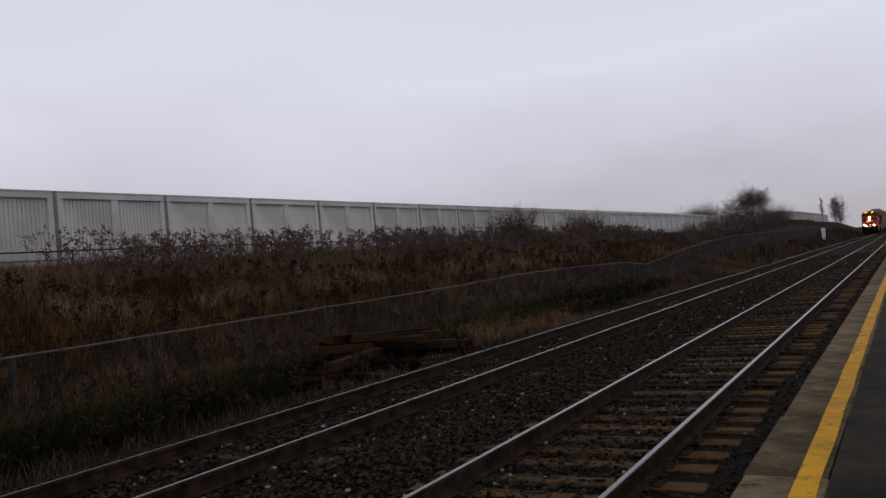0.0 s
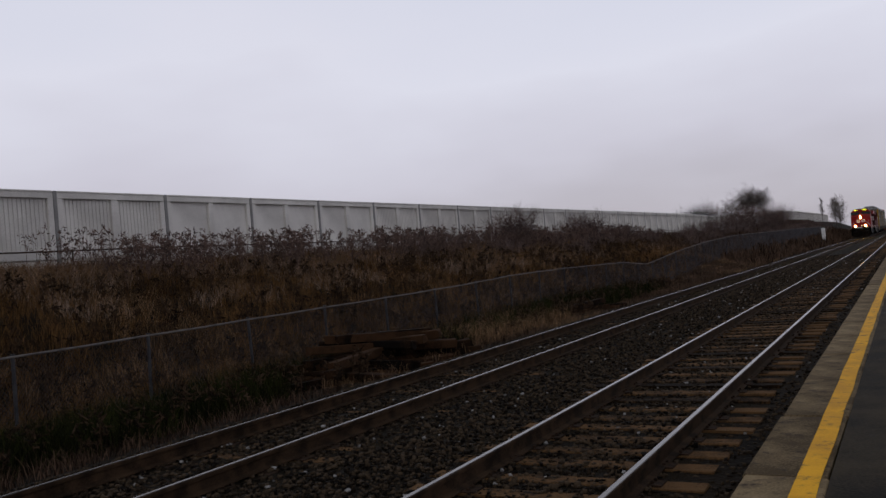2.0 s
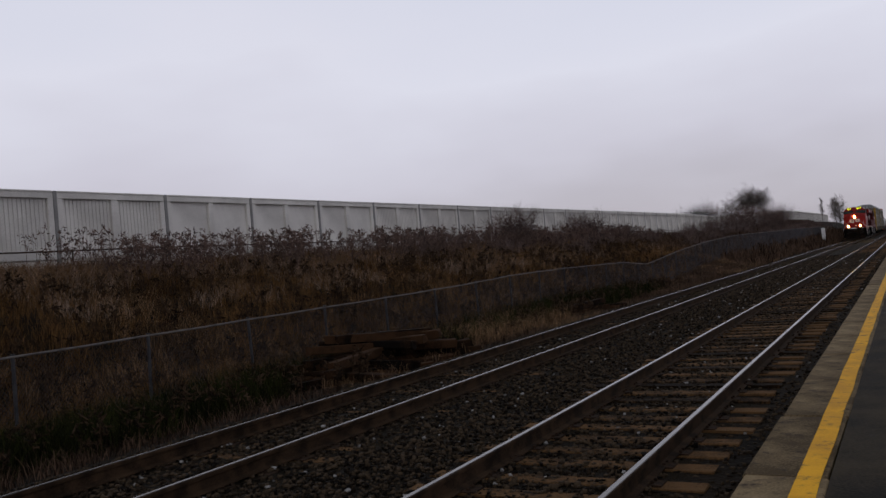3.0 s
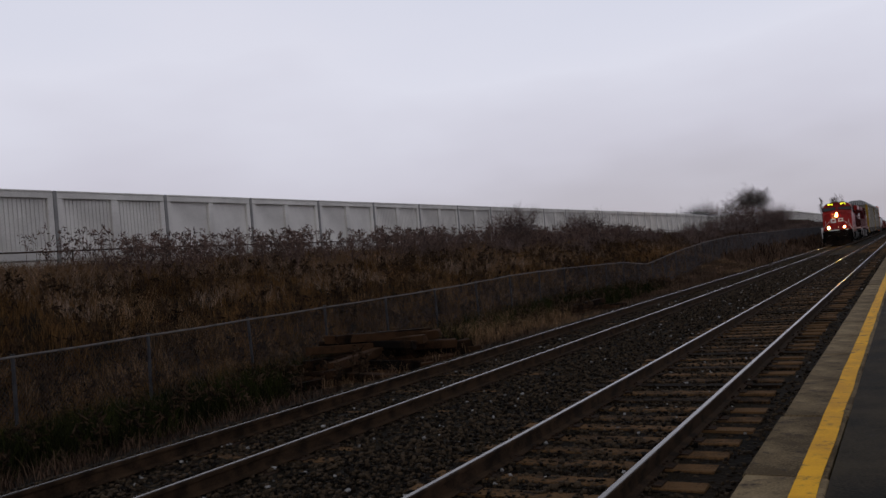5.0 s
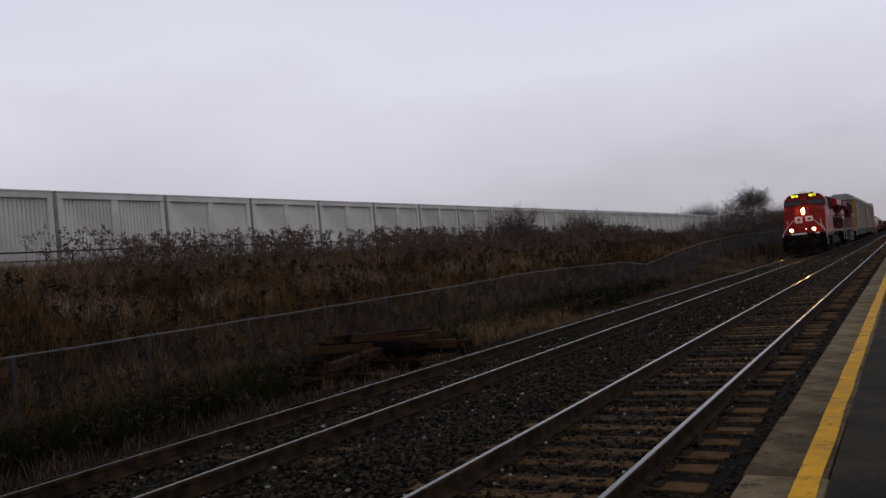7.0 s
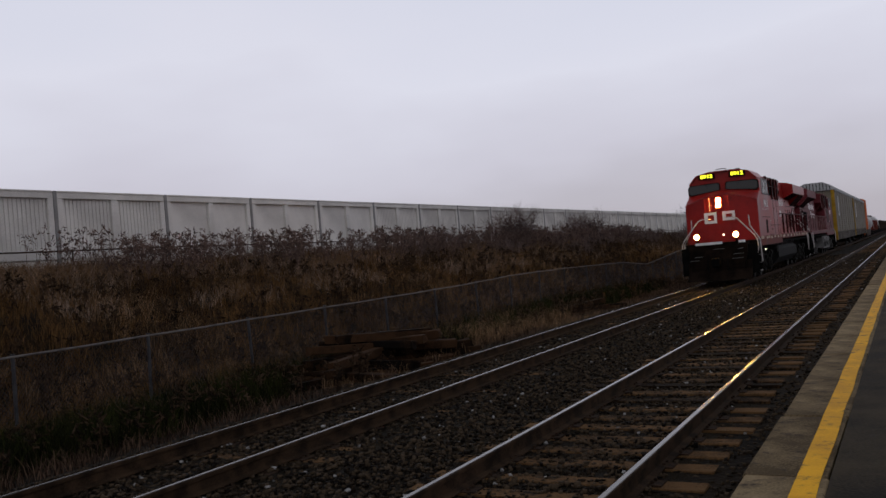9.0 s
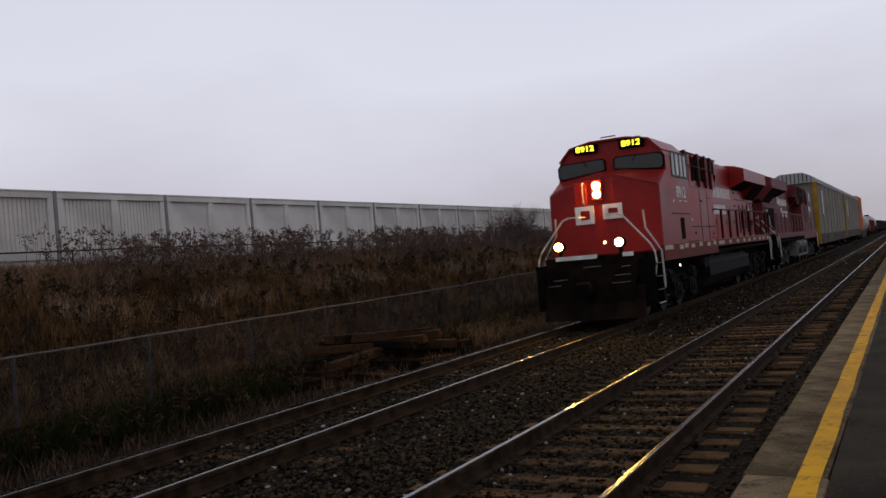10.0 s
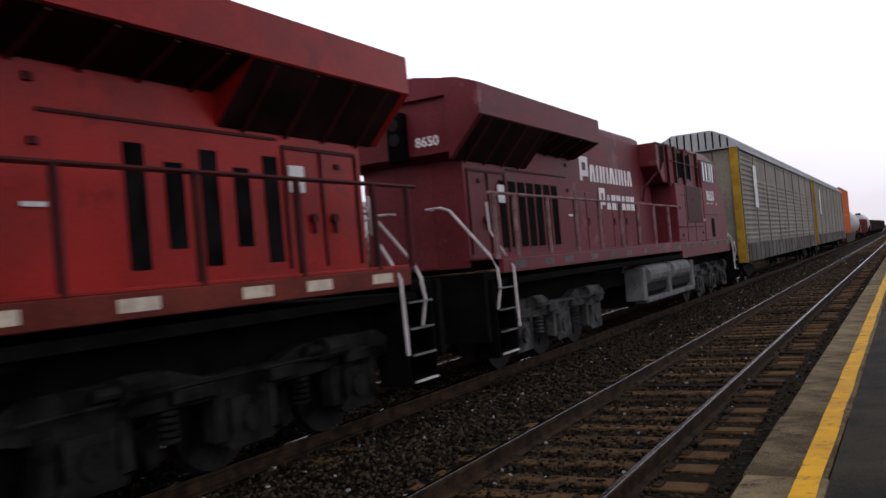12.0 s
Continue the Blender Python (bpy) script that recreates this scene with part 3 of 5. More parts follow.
def loco_truck(thing, yc, steel, label):
    t = empty("truck")
    t.parent = thing
    t["label"] = label
    for s in (-1, 1):
        x0, x1 = sorted((s * 1.08, s * 1.24))
        bm = B()
        prof = [(-2.55, 0.98), (-2.3, 1.10), (-0.9, 1.10), (-0.5, 0.98), (0.5, 0.98), (0.9, 1.10), (2.3, 1.10), (2.55, 0.98), (2.5, 0.80), (2.05, 0.72),
                (2.0, 0.62), (1.55, 0.62), (1.4, 0.78), (0.35, 0.76), (0.25, 0.62), (-0.25, 0.62), (-0.35, 0.76), (-1.4, 0.78), (-1.55, 0.62), (-2.0, 0.62), (-2.05, 0.72), (-2.5, 0.80)]
        extrude(bm, [(yc + a, b) for a, b in prof], 0, x0, x1)
        part("side_frame", bm, steel, t)
        for a in (-1.78, 0.0, 1.78):
            bm = B()
            extrude(bm, [(yc + a - 0.24, 0.74), (yc + a + 0.24, 0.74), (yc + a + 0.22, 0.42), (yc + a + 0.34, 0.33), (yc + a + 0.30, 0.28), (yc + a - 0.30, 0.28), (yc + a - 0.34, 0.33), (yc + a - 0.22, 0.42)],
                    0, *sorted((s * 1.10, s * 1.30)))
            disc(bm, (s * 1.31, yc + a, 0.53), (1, 0, 0), 0.13, 0.06, 12)
            part("axle_box", bm, steel, t)
        for a in (-0.9, 0.9):
            bm = B()
            for k in range(5):
                disc(bm, (s * 1.17, yc + a, 0.50 + 0.06 * k), (0, 0, 1), 0.10, 0.035, 10)
            part("coil_spring", bm, steel, t)
            bm = B()
            disc(bm, (s * 1.33, yc + a * 1.45, 1.02), (0, 1, 0), 0.12, 0.42, 12)
            disc(bm, (s * 1.33, yc + a * 1.45 - 0.25, 1.02), (0, 1, 0), 0.05, 0.4, 8)
            part("brake_cylinder", bm, steel, t)
        for a in (-2.14, -1.42, -0.36, 0.36, 1.42, 2.14):
            bm = B()
            box(bm, *sorted((s * 1.10, s * 1.27)), yc + a - 0.07, yc + a + 0.07, 0.36, 0.80, 0.012)
            part("pedestal_jaw", bm, steel, t)
        for a in (-1.0, 0.8):
            bm = B()
            extrude(bm, [(yc + a - 0.10, 0.62), (yc + a + 0.12, 0.62), (yc + a + 0.20, 0.30), (yc + a + 0.04, 0.24)], 0, *sorted((s * 0.84, s * 0.98)))
            tube(bm, [(s * 1.0, yc + a, 0.62), (s * 1.12, yc + a + 0.1, 0.86)], 0.03, 6)
            part("brake_shoe", bm, steel, t)
        for a, w in ((-0.95, 0.5), (0.30, 0.34), (1.55, 0.44)):
            bm = B()
            box(bm, *sorted((s * 1.24, s * 1.34)), yc + a, yc + a + w, 0.80, 0.94, 0.02)
            part("casting_rib", bm, steel, t)
        bm = B()
        tube(bm, [(s * 1.30, yc - 2.4, 0.92), (s * 1.32, yc - 0.8, 0.95), (s * 1.32, yc + 0.8, 0.95), (s * 1.30, yc + 2.4, 0.92)], 0.02, 6)
        part("sand_pipe", bm, steel, t)
    for a in (-1.78, 0.0, 1.78):
        wheelset(thing, yc + a, 0.53)
    bm = B()
    box(bm, -1.05, 1.05, yc - 2.3, yc + 2.3, 0.70, 1.0)
    part("truck_bolster", bm, BLACK, t)


def end_steps(thing, y, way):
    """Boarding steps, end rails and plates at one end; way: +1 looks back along the loco, -1 the other way."""
    for s in (-1, 1):
        st = empty("boarding_steps")
        st.parent = thing
        for z in (0.42, 0.74, 1.06, 1.38):
            bm = B()
            box(bm, *sorted((s * 1.12, s * 1.54)), *sorted((y + way * 0.26, y + way * 0.84)), z - 0.02, z, 0.004)
            step = part("step", bm, BLACK, st)
            bm = B()
            box(bm, *sorted((s * 1.53, s * 1.56)), *sorted((y + way * 0.28, y + way * 0.82)), z - 0.022, z + 0.003)
            part("step_edge", bm, RAILING_WHITE if z < 0.5 else PALE_GREY, step, "worn white step edge")
        for x0, x1, a, b in ((1.08, 1.12, 0.22, 0.90), (1.121, 1.52, 0.86, 0.90), (1.121, 1.52, 0.21, 0.25)):
            bm = B()
            box(bm, *sorted((s * x0, s * x1)), *sorted((y + way * a, y + way * b)), 0.36, 1.5)
            part("step_side_plate", bm, BLACK, st)
        bm = B()
        tube(bm, [(s * 0.62, y + way * 0.42, 2.66), (s * 0.78, y + way * 0.42, 2.60), (s * 1.40, y + way * 0.42, 1.86), (s * 1.50, y + way * 0.42, 1.66), (s * 1.53, y + way * 0.40, 1.40), (s * 1.46, y + way * 0.40, 1.05)], 0.024, 8)
        tube(bm, [(s * 0.62, y + way * 0.42, 2.66), (s * 0.36, y + way * 0.44, 2.66), (s * 0.34, y + way * 0.9, 2.66)], 0.02, 6)
        part("end_handrail", bm, RAILING_WHITE, thing, "white bent tube handrail")
        bm = B()
        tube(bm, [(s * 1.16, y + way * 0.94, 2.70), (s * 1.18, y + way * 0.94, 2.25), (s * 1.38, y + way * 0.94, 1.92), (s * 1.53, y + way * 0.94, 1.66), (s * 1.55, y + way * 0.94, 0.75)], 0.024, 8)
        part("step_handrail", bm, RAILING_WHITE, thing, "white bent tube handrail")


FRONT_BACK = 0.10


def locomotive(name, label, paint, number, faded):
    L = tagged(empty(name), label, "locomotive", "train vehicles")
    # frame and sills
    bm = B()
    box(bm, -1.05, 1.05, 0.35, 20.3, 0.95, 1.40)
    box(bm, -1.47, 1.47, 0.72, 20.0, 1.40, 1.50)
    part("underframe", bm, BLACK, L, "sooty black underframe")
    for s in (-1, 1):
        bm = B()
        box(bm, *sorted((s * 1.40, s * 1.50)), 1.42, 8.35, 1.38, 1.78, 0.012)
        box(bm, *sorted((s * 1.41, s * 1.505)), 8.352, 19.85, 1.58, 1.80, 0.012)
        sill = part("side_sill", bm, SILL_RED if not faded else paint, L)
        spots = [1.5, 3.15, 3.75, 4.55, 5.6, 6.7, 7.6, 8.5, 9.0, 10.3, 11.7, 13.1, 14.2, 15.45, 16.85, 17.8, 19.0]
        for i, a in enumerate(spots):
            bm = B()
            z = (1.655 if i % 2 == 0 else 1.635) if a < 8.3 else 1.64
            wide = 0.85 if i == 0 else 0.42
            box(bm, *sorted((s * 1.506, s * 1.511)), a, a + wide, z, z + 0.11)
            part("reflective_stripe", bm, STRIPE_TAN if not faded else PALE_GREY, sill)
        bm = B()
        box(bm, *sorted((s * 0.88, s * 1.49)), 8.4, 19.85, 1.802, 1.835, 0.005)
        part("walkway", bm, paint, L)
    # pilot, plow and coupler
    bm = B()
    extrude(bm, [(-1.16, 1.66), (1.16, 1.66), (1.14, 1.10), (1.08, 1.0), (1.05, 0.60), (-1.05, 0.60), (-1.08, 1.0), (-1.14, 1.10)], 1, 0.08, 0.2)
    box(bm, -1.14, 1.14, 0.2, 0.98, 1.50, 1.655, 0.01)
    box(bm, -1.47, 1.47, 0.98, 1.5, 1.45, 1.655, 0.01)
    part("pilot_plate", bm, PILOT, L, "grimy brown pilot plate")
    bm = B()
    rows = [[bm.verts.new((x, y + 0.25 * abs(x) / 1.4, z)) for x in (-1.26, -0.65, 0, 0.65, 1.26)] for y, z in ((0.06, 0.90), (-0.03, 0.55), (-0.22, 0.12), (-0.12, 0.12), (0.16, 0.9))]
    for a, b in zip(rows, rows[1:] + rows[:1]):
        for j in range(4):
            bm.faces.new((a[j], a[j + 1], b[j + 1], b[j]))
    bm.faces.new([r[0] for r in rows])
    bm.faces.new([r[-1] for r in reversed(rows)])
    part("snow_plow", bm, PILOT, L, "grimy brown steel plow")
    for y, d in ((0.02, -1), (20.6, 1)):
        bm = B()
        box(bm, -0.13, 0.13, *sorted((y, y + d * 0.45)), 0.74, 1.0, 0.03)
        box(bm, -0.17, 0.15, *sorted((y + d * 0.40, y + d * 0.62)), 0.68, 1.06, 0.05)
        part("coupler", bm, BLACK, L)
        for sx in (-0.42, 0.36):
            bm = B()
            tube(bm, [(sx, y, 0.98), (sx + 0.02, y + d * 0.16, 0.75), (sx + 0.05, y + d * 0.24, 0.52)], 0.025, 6)
            part("brake_hose", bm, BLACK, L)
    bm = B()
    box(bm, -1.50, 1.50, 20.46, 20.58, 0.62, 1.62)
    box(bm, -1.45, 1.45, 19.9, 20.5, 1.50, 1.62, 0.01)
    part("rear_end_plate", bm, BLACK, L)
    for a, b, z in ((-0.87, 0.20, 1.66), (0.84, 1.10, 1.66)):
        bm = B()
        box(bm, a, b, 0.066, 0.079, z - 0.06, z + 0.04)
        part("front_stripe", bm, WHITE, L, "white reflective stripe")
    for x, z, w in ((-0.95, 1.12, 0.32), (0.62, 1.16, 0.36), (0.55, 0.98, 0.42), (0.80, 1.36, 0.2), (-1.1, 0.98, 0.3), (-0.15, 1.40, 0.42)):
        bm = B()
        tube(bm, [(x, 0.08, z), (x, 0.01, z), (x + w, 0.01, z + 0.01), (x + w, 0.08, z + 0.01)], 0.011, 6)
        part("grab_iron", bm, PALE_GREY, L)
    end_steps(L, 0.1, 1)
    end_steps(L, 20.5, -1)
    # nose
    bm = B()
    ring = [(-1.48, 1.52), (-0.55, 1.14), (0.55, 1.14), (1.48, 1.52)]
    lo = [bm.verts.new((x, y - 0.04, 1.66)) for x, y in ring]
    top = [(-1.48, 1.56, 3.32), (-0.35, 1.20, 3.66), (0.35, 1.20, 3.66), (1.48, 1.56, 3.32)]
    hi = [bm.verts.new(p) for p in top]
    back = [bm.verts.new(p) for p in ((-1.48, 2.40, 3.72), (-0.35, 2.36, 3.86), (0.35, 2.36, 3.86), (1.48, 2.40, 3.72))]
    foot = [bm.verts.new((-1.48, 2.6, 1.66)), bm.verts.new((1.48, 2.6, 1.66))]
    rear = [bm.verts.new((-1.48, 2.6, 3.72)), bm.verts.new((1.48, 2.6, 3.72))]
    for j in range(3):
        bm.faces.new((lo[j], lo[j + 1], hi[j + 1], hi[j]))
        bm.faces.new((hi[j], hi[j + 1], back[j + 1], back[j]))
    bm.faces.new((lo[0], hi[0], back[0], rear[0], foot[0]))
    bm.faces.new((lo[3], foot[1], rear[1], back[3], hi[3]))
    bm.faces.new((foot[0], rear[0], back[0], back[1], back[2], back[3], rear[1], foot[1]))
    bm.faces.new((lo[0], foot[0], foot[1], lo[3], lo[2], lo[1]))
    bmesh.ops.bevel(bm, geom=[e for e in bm.edges], offset=0.03, segments=2, affect="EDGES", profile=0.5)
    nose = part("nose", bm, paint, L)
    bm = B()
    tube(bm, [(-1.44, 1.53, 3.345), (-0.35, 1.175, 3.685), (0.35, 1.175, 3.685), (1.44, 1.53, 3.345)], 0.012, 6)
    part("nose_edge_bead", bm, paint, nose, "pale worn nose edge")
    bm = B()
    box(bm, -0.15, 0.15, 1.08, 1.30, 3.06, 3.60, 0.03)
    hl = part("headlight_housing", bm, paint, L)
    for z in (3.43, 3.22):
        bm = B()
        disc(bm, (0, 1.065, z), (0, 1, 0), 0.092, 0.03, 20)
        part("headlight", bm, HEADLIGHT if not faded else GLASS, hl, "glowing warm headlight" if not faded else "unlit headlight")
    for s in (-1, 1):
        bm = B()
        disc(bm, (s * 0.78 - 0.05, 0.34, 1.95), (0, 1, 0), 0.122, 0.20, 16)
        box(bm, s * 0.78 - 0.09, s * 0.78 - 0.01, 0.30, 0.38, 1.62, 1.85)
        dh = part("ditch_light_housing", bm, BLACK, L)
        bm = B()
        disc(bm, (s * 0.78 - 0.05, 0.23, 1.95), (0, 1, 0), 0.10, 0.02, 20)
        part("ditch_light", bm, HEADLIGHT if not faded else GLASS, dh, "glowing warm ditch light" if not faded else "unlit ditch light")
    bm = B()
    disc(bm, (0.1, 1.08, 1.98), (0, 1, 0), 0.04, 0.03, 12)
    part("step_light", bm, STEP_GLOW if not faded else GLASS, L)
    # nose door, grab rails and plain blocks for the painted mark
    bm = B()
    box(bm, -0.62, -0.30, 1.145, 1.17, 2.95, 3.55, 0.01)
    part("nose_sand_hatch", bm, paint, nose)
    bm = B()
    tube(bm, [(-0.36, 1.13, 2.98), (-0.36, 1.04, 3.02), (-0.36, 1.04, 3.5), (-0.36, 1.16, 3.54)], 0.014, 6)
    part("nose_grab_rail", bm, RAILING_WHITE, nose)
    for s in (-1, 1):
        bm = B()
        y = 1.08 if not faded else 1.09
        a, b, z = s * 0.37 - 0.25, s * 0.37 + 0.25, 2.48 if s < 0 else 2.56
        for e, f, g, h in ((a, a + 0.13, z, 2.94), (b - 0.11, b, z, 2.94), (a + 0.13, b - 0.11, z, z + 0.11), (a + 0.13, b - 0.11, 2.83, 2.94)):
            box(bm, e, f, y, y + 0.03, g, h)
        part("painted_mark_block", bm, LETTER_WHITE, nose, "plain white painted shape")
    # cab
    bm = B()
    sec = [(-1.48, 1.70), (-1.48, 4.08), (-1.40, 4.22), (-1.08, 4.54), (-0.5, 4.64), (0.5, 4.64), (1.08, 4.54), (1.40, 4.22), (1.48, 4.08), (1.48, 1.70)]
    extrude(bm, sec, 1, 2.42, 5.0)
    for v in bm.verts:
        if v.co.y < 2.5 and v.co.z > 4.0:
            v.co.y += 0.02 + 0.05 * (v.co.z - 4.0)
    cab = part("cab", bm, paint, L)
    bm = B()
    extrude(bm, [(-1.42, 4.24), (-1.09, 4.57), (-0.5, 4.675), (0.5, 4.675), (1.09, 4.57), (1.42, 4.24), (1.40, 4.20), (1.07, 4.53), (0.5, 4.63), (-0.5, 4.63), (-1.07, 4.53), (-1.40, 4.20)], 1, 2.37, 5.08)
    part("cab_roof", bm, paint, cab)
    for s in (-1, 1):
        pane = [(0.15, 3.90), (1.30, 3.79), (1.38, 3.80), (1.43, 3.86), (1.43, 4.06), (1.38, 4.12), (1.30, 4.15), (0.22, 4.17), (0.15, 4.12)]
        mid = (0.79, 3.98)
        bm = B()
        extrude(bm, [(s * (mid[0] + (a - mid[0]) * 1.06), mid[1] + (b - mid[1]) * 1.16) for a, b in pane], 1, 2.372, 2.41)
        part("windshield_frame", bm, BLACK, cab)
        bm = B()
        extrude(bm, [(s * a, b) for a, b in pane], 1, 2.362, 2.371)
        part("windshield", bm, GLASS, cab, "dark reflective windshield")
        bm = B()
        tube(bm, [(s * 0.75, 2.35, 4.22), (s * 0.62, 2.345, 4.02)], 0.009, 5)
        part("wiper", bm, BLACK, cab)
        bm = B()
        box(bm, *sorted((s * 0.30, s * 0.97)), 2.34, 2.46, 4.38, 4.59, 0.015)
        nb = part("number_board", bm, BLACK, cab, "lit number board")
        words("lit_number", number, 0.20, BOARD_GLOW if not faded else WHITE, L, pose(s * 0.635, 2.332 + FRONT_BACK, 4.55, 90, 0, 0) @ Matrix.Diagonal((1.3, 1.05, 1.0, 1.0)), 0.002)
        # side windows
        xs = sorted((s * 1.482, s * 1.50))
        bm = B()
        for a, b in ((3.08, 3.14), (3.48, 3.54), (3.98, 4.03), (4.40, 4.46), (4.83, 4.89)):
            box(bm, *xs, a, b, 3.62, 4.18)
        for a, b in ((3.57, 3.62), (4.18, 4.23)):
            box(bm, *xs, 3.08, 4.89, a, b)
        part("cab_window_frame", bm, PALE_GREY, cab, "pale aluminium window frame")
        for a, b in ((3.14, 3.48), (3.54, 3.98), (4.03, 4.40), (4.46, 4.83)):
            bm = B()
            box(bm, *sorted((s * 1.478, s * 1.488)), a, b, 3.62, 4.18)
            part("cab_window_pane", bm, GLASS, cab)
        bm = B()
        box(bm, *sorted((s * 1.489, s * 1.496)), 3.56, 3.80, 3.66, 4.17)
        part("window_blind", bm, WHITE, cab, "pale sun blind")
        # equipment cab behind
        bm = B()
        box(bm, *sorted((s * 0.4, s * 1.47)), 5.002, 8.38, 1.70, 3.42, 0.02)
        eq = part("equipment_cab", bm, paint, L)
        bm = B()
        extrude(bm, [(5.005, 3.422), (9.15, 3.422), (9.68, 3.82), (9.68, 4.38), (5.005, 4.38)], 0, *sorted((s * 0.4, s * 1.36)))
        bmesh.ops.bevel(bm, geom=list(bm.edges), offset=0.018, segments=1, affect="EDGES", profile=0.5)
        upper = part("equipment_upper", bm, paint, L)
        bm = B()
        box(bm, *sorted((s * 1.34, s * 1.385)), 5.0, 9.7, 4.345, 4.385, 0.006)
        part("rain_gutter", bm, RED_DARK, upper)
        for a in (5.6, 6.62, 7.62, 8.9, 9.4):
            bm = B()
            box(bm, *sorted((s * 1.361, s * 1.368)), a, a + 0.018, 3.46, 4.34)
            part("panel_seam", bm, RED_DARK, upper)
        for i, (a, b) in enumerate(((6.05, 6.55), (6.95, 7.50))):
            bm = B()
            box(bm, *sorted((s * 1.362, s * 1.372)), a, b, 3.62, 4.28)
            lv = part("intake_louvre", bm, GRILLE, L, "black louvred air intake")
            bm = B()
            for k in range(9):
                z = 3.65 + 0.07 * k
                box(bm, *sorted((s * 1.373, s * 1.385)), a, b, z, z + 0.018)
            for e in (a - 0.03, b):
                box(bm, *sorted((s * 1.365, s * 1.395)), e, e + 0.03, 3.58, 4.32)
            part("louvre_blade", bm, GRILLE, lv)
        for a in (5.06, 6.75, 7.75, 8.55):
            bm = B()
            box(bm, *sorted((s * 1.365, s * 1.43)), a, a + 0.16, 3.32, 4.40, 0.01)
            part("upper_post", bm, RED_DARK, L)
        bm = B()
        tube(bm, [(s * 1.46, 5.1, 3.98), (s * 1.46, 8.6, 3.98)], 0.016, 6)
        part("upper_grab_rail", bm, RED_DARK, L)
        bm = B()
        box(bm, *sorted((s * 1.472, s * 1.486)), 3.62, 4.06, 1.90, 2.48, 0.004)
        part("side_vent", bm, GRILLE, cab, "dark recessed vent")
        for a, b, z in ((2.75, 4.85, 2.58), (5.1, 8.3, 2.22), (4.4, 5.6, 1.80)):
            bm = B()
            box(bm, *sorted((s * 1.46, s * 1.498)), a, b, z, z + 0.025)
            part("body_rub_rail", bm, RED_DARK, L)
        for a, b, c, d in ((4.985, 5.0, 1.8, 3.42), (6.30, 6.315, 1.8, 3.36), (7.35, 7.365, 1.8, 3.36), (5.1, 8.3, 3.385, 3.40), (7.7, 8.3, 1.86, 1.89), (7.45, 8.0, 3.10, 3.12)):
            bm = B()
            box(bm, *sorted((s * 1.465, s * 1.478)), a, b, c, d)
            part("body_seam", bm, RED_DARK, eq)
        for a, z in ((7.95, 2.0), (8.1, 2.75), (6.5, 3.0), (5.4, 2.05)):
            bm = B()
            disc(bm, (s * 1.478, a, z), (1, 0, 0), 0.035, 0.03, 8)
            part("body_bolt_cap", bm, RED_DARK, eq)
        for a, z in ((5.0, 2.40), (3.0, 2.9)):
            bm = B()
            box(bm, *sorted((s * 1.475, s * 1.485)), a, a + 0.10, z, z + 0.06)
            part("small_notice", bm, WHITE, L, "small white notice plate")
        words("cab_number", number, 0.42, LETTER_WHITE, L, pose(s * 1.488, 3.94, 3.17, 90, 0, 90 * s) @ Matrix.Diagonal((1.32, 1.0, 1.0, 1.0)), 0.003)
        for a in (3.66, 4.25):
            bm = B()
            box(bm, *sorted((s * 1.48, s * 1.486)), a, a + 0.28, 2.93, 2.955)
            part("small_lettering_bar", bm, LETTER_WHITE, L)
        # rain pipe
        bm = B()
        tube(bm, [(s * 1.39, 9.30, 3.90), (s * 1.38, 9.36, 3.78), (s * 1.02, 9.80, 3.30), (s * 0.965, 9.86, 2.95)], 0.035, 6)
        part("drain_pipe", bm, RED_DARK, L)
    for a in (5.4, 6.6, 7.9):
        bm = B()
        box(bm, -0.5, 0.5, a, a + 0.7, 4.36, 4.46, 0.02)
        part("roof_hatch", bm, paint, L)
    for a, w in ((10.2, 0.5), (11.8, 0.8), (13.2, 0.6)):
        bm = B()
        box(bm, -0.45, 0.62, a, a + w, 4.53, 4.62, 0.03)
        part("roof_hatch", bm, paint, L)
    bm = B()
    tube(bm, [(-0.25, 2.7, 4.66), (-0.25, 2.7, 4.76), (0.15, 2.7, 4.76), (0.15, 2.7, 4.66)], 0.018, 6)
    disc(bm, (0.5, 3.6, 4.72), (0, 0, 1), 0.10, 0.10, 10)
    part("roof_antenna", bm, PALE_GREY, L)
    bm = B()
    for k, dx in enumerate((-0.16, 0.0, 0.16)):
        tube(bm, [(dx, 9.3 + 0.05 * k, 4.60), (dx, 8.95, 4.60)], 0.05, 8)
    box(bm, -0.2, 0.2, 9.1, 9.3, 4.40, 4.58)
    part("horn", bm, BLACK, L)
    # engine hood
    bm = B()
    prof = [(8.852, 1.705), (19.80, 1.705), (19.80, 3.40), (20.05, 3.50), (20.05, 4.30), (14.6, 4.34), (8.852, 4.34)]
    extrude(bm, prof, 0, -0.92, 0.92)
    part("engine_hood", bm, paint, L)
    bm = B()
    extrude(bm, [(-0.918, 4.342), (-0.90, 4.46), (-0.76, 4.55), (0.76, 4.55), (0.90, 4.46), (0.918, 4.342)], 1, 9.70, 14.55)
    part("hood_roof", bm, paint, L)
    for s in (-1, 1):
        yy = 9.6
        for w in (0.95, 0.95, 0.95, 0.95, 0.85, 0.7):
            bm = B()
            box(bm, *sorted((s * 0.921, s * 0.935)), yy, yy + w - 0.05, 1.85, 3.05, 0.005)
            door = part("hood_door", bm, paint, L)
            bm = B()
            box(bm, *sorted((s * 0.936, s * 0.955)), yy + w - 0.16, yy + w - 0.10, 2.35, 2.5)
            part("door_latch", bm, RED_DARK, door)
            yy += w
        letter_blocks(L, s * 0.922 if s > 0 else -0.926, 10.55, 14.45, 3.30, 3.66, 8, 0.14, s)
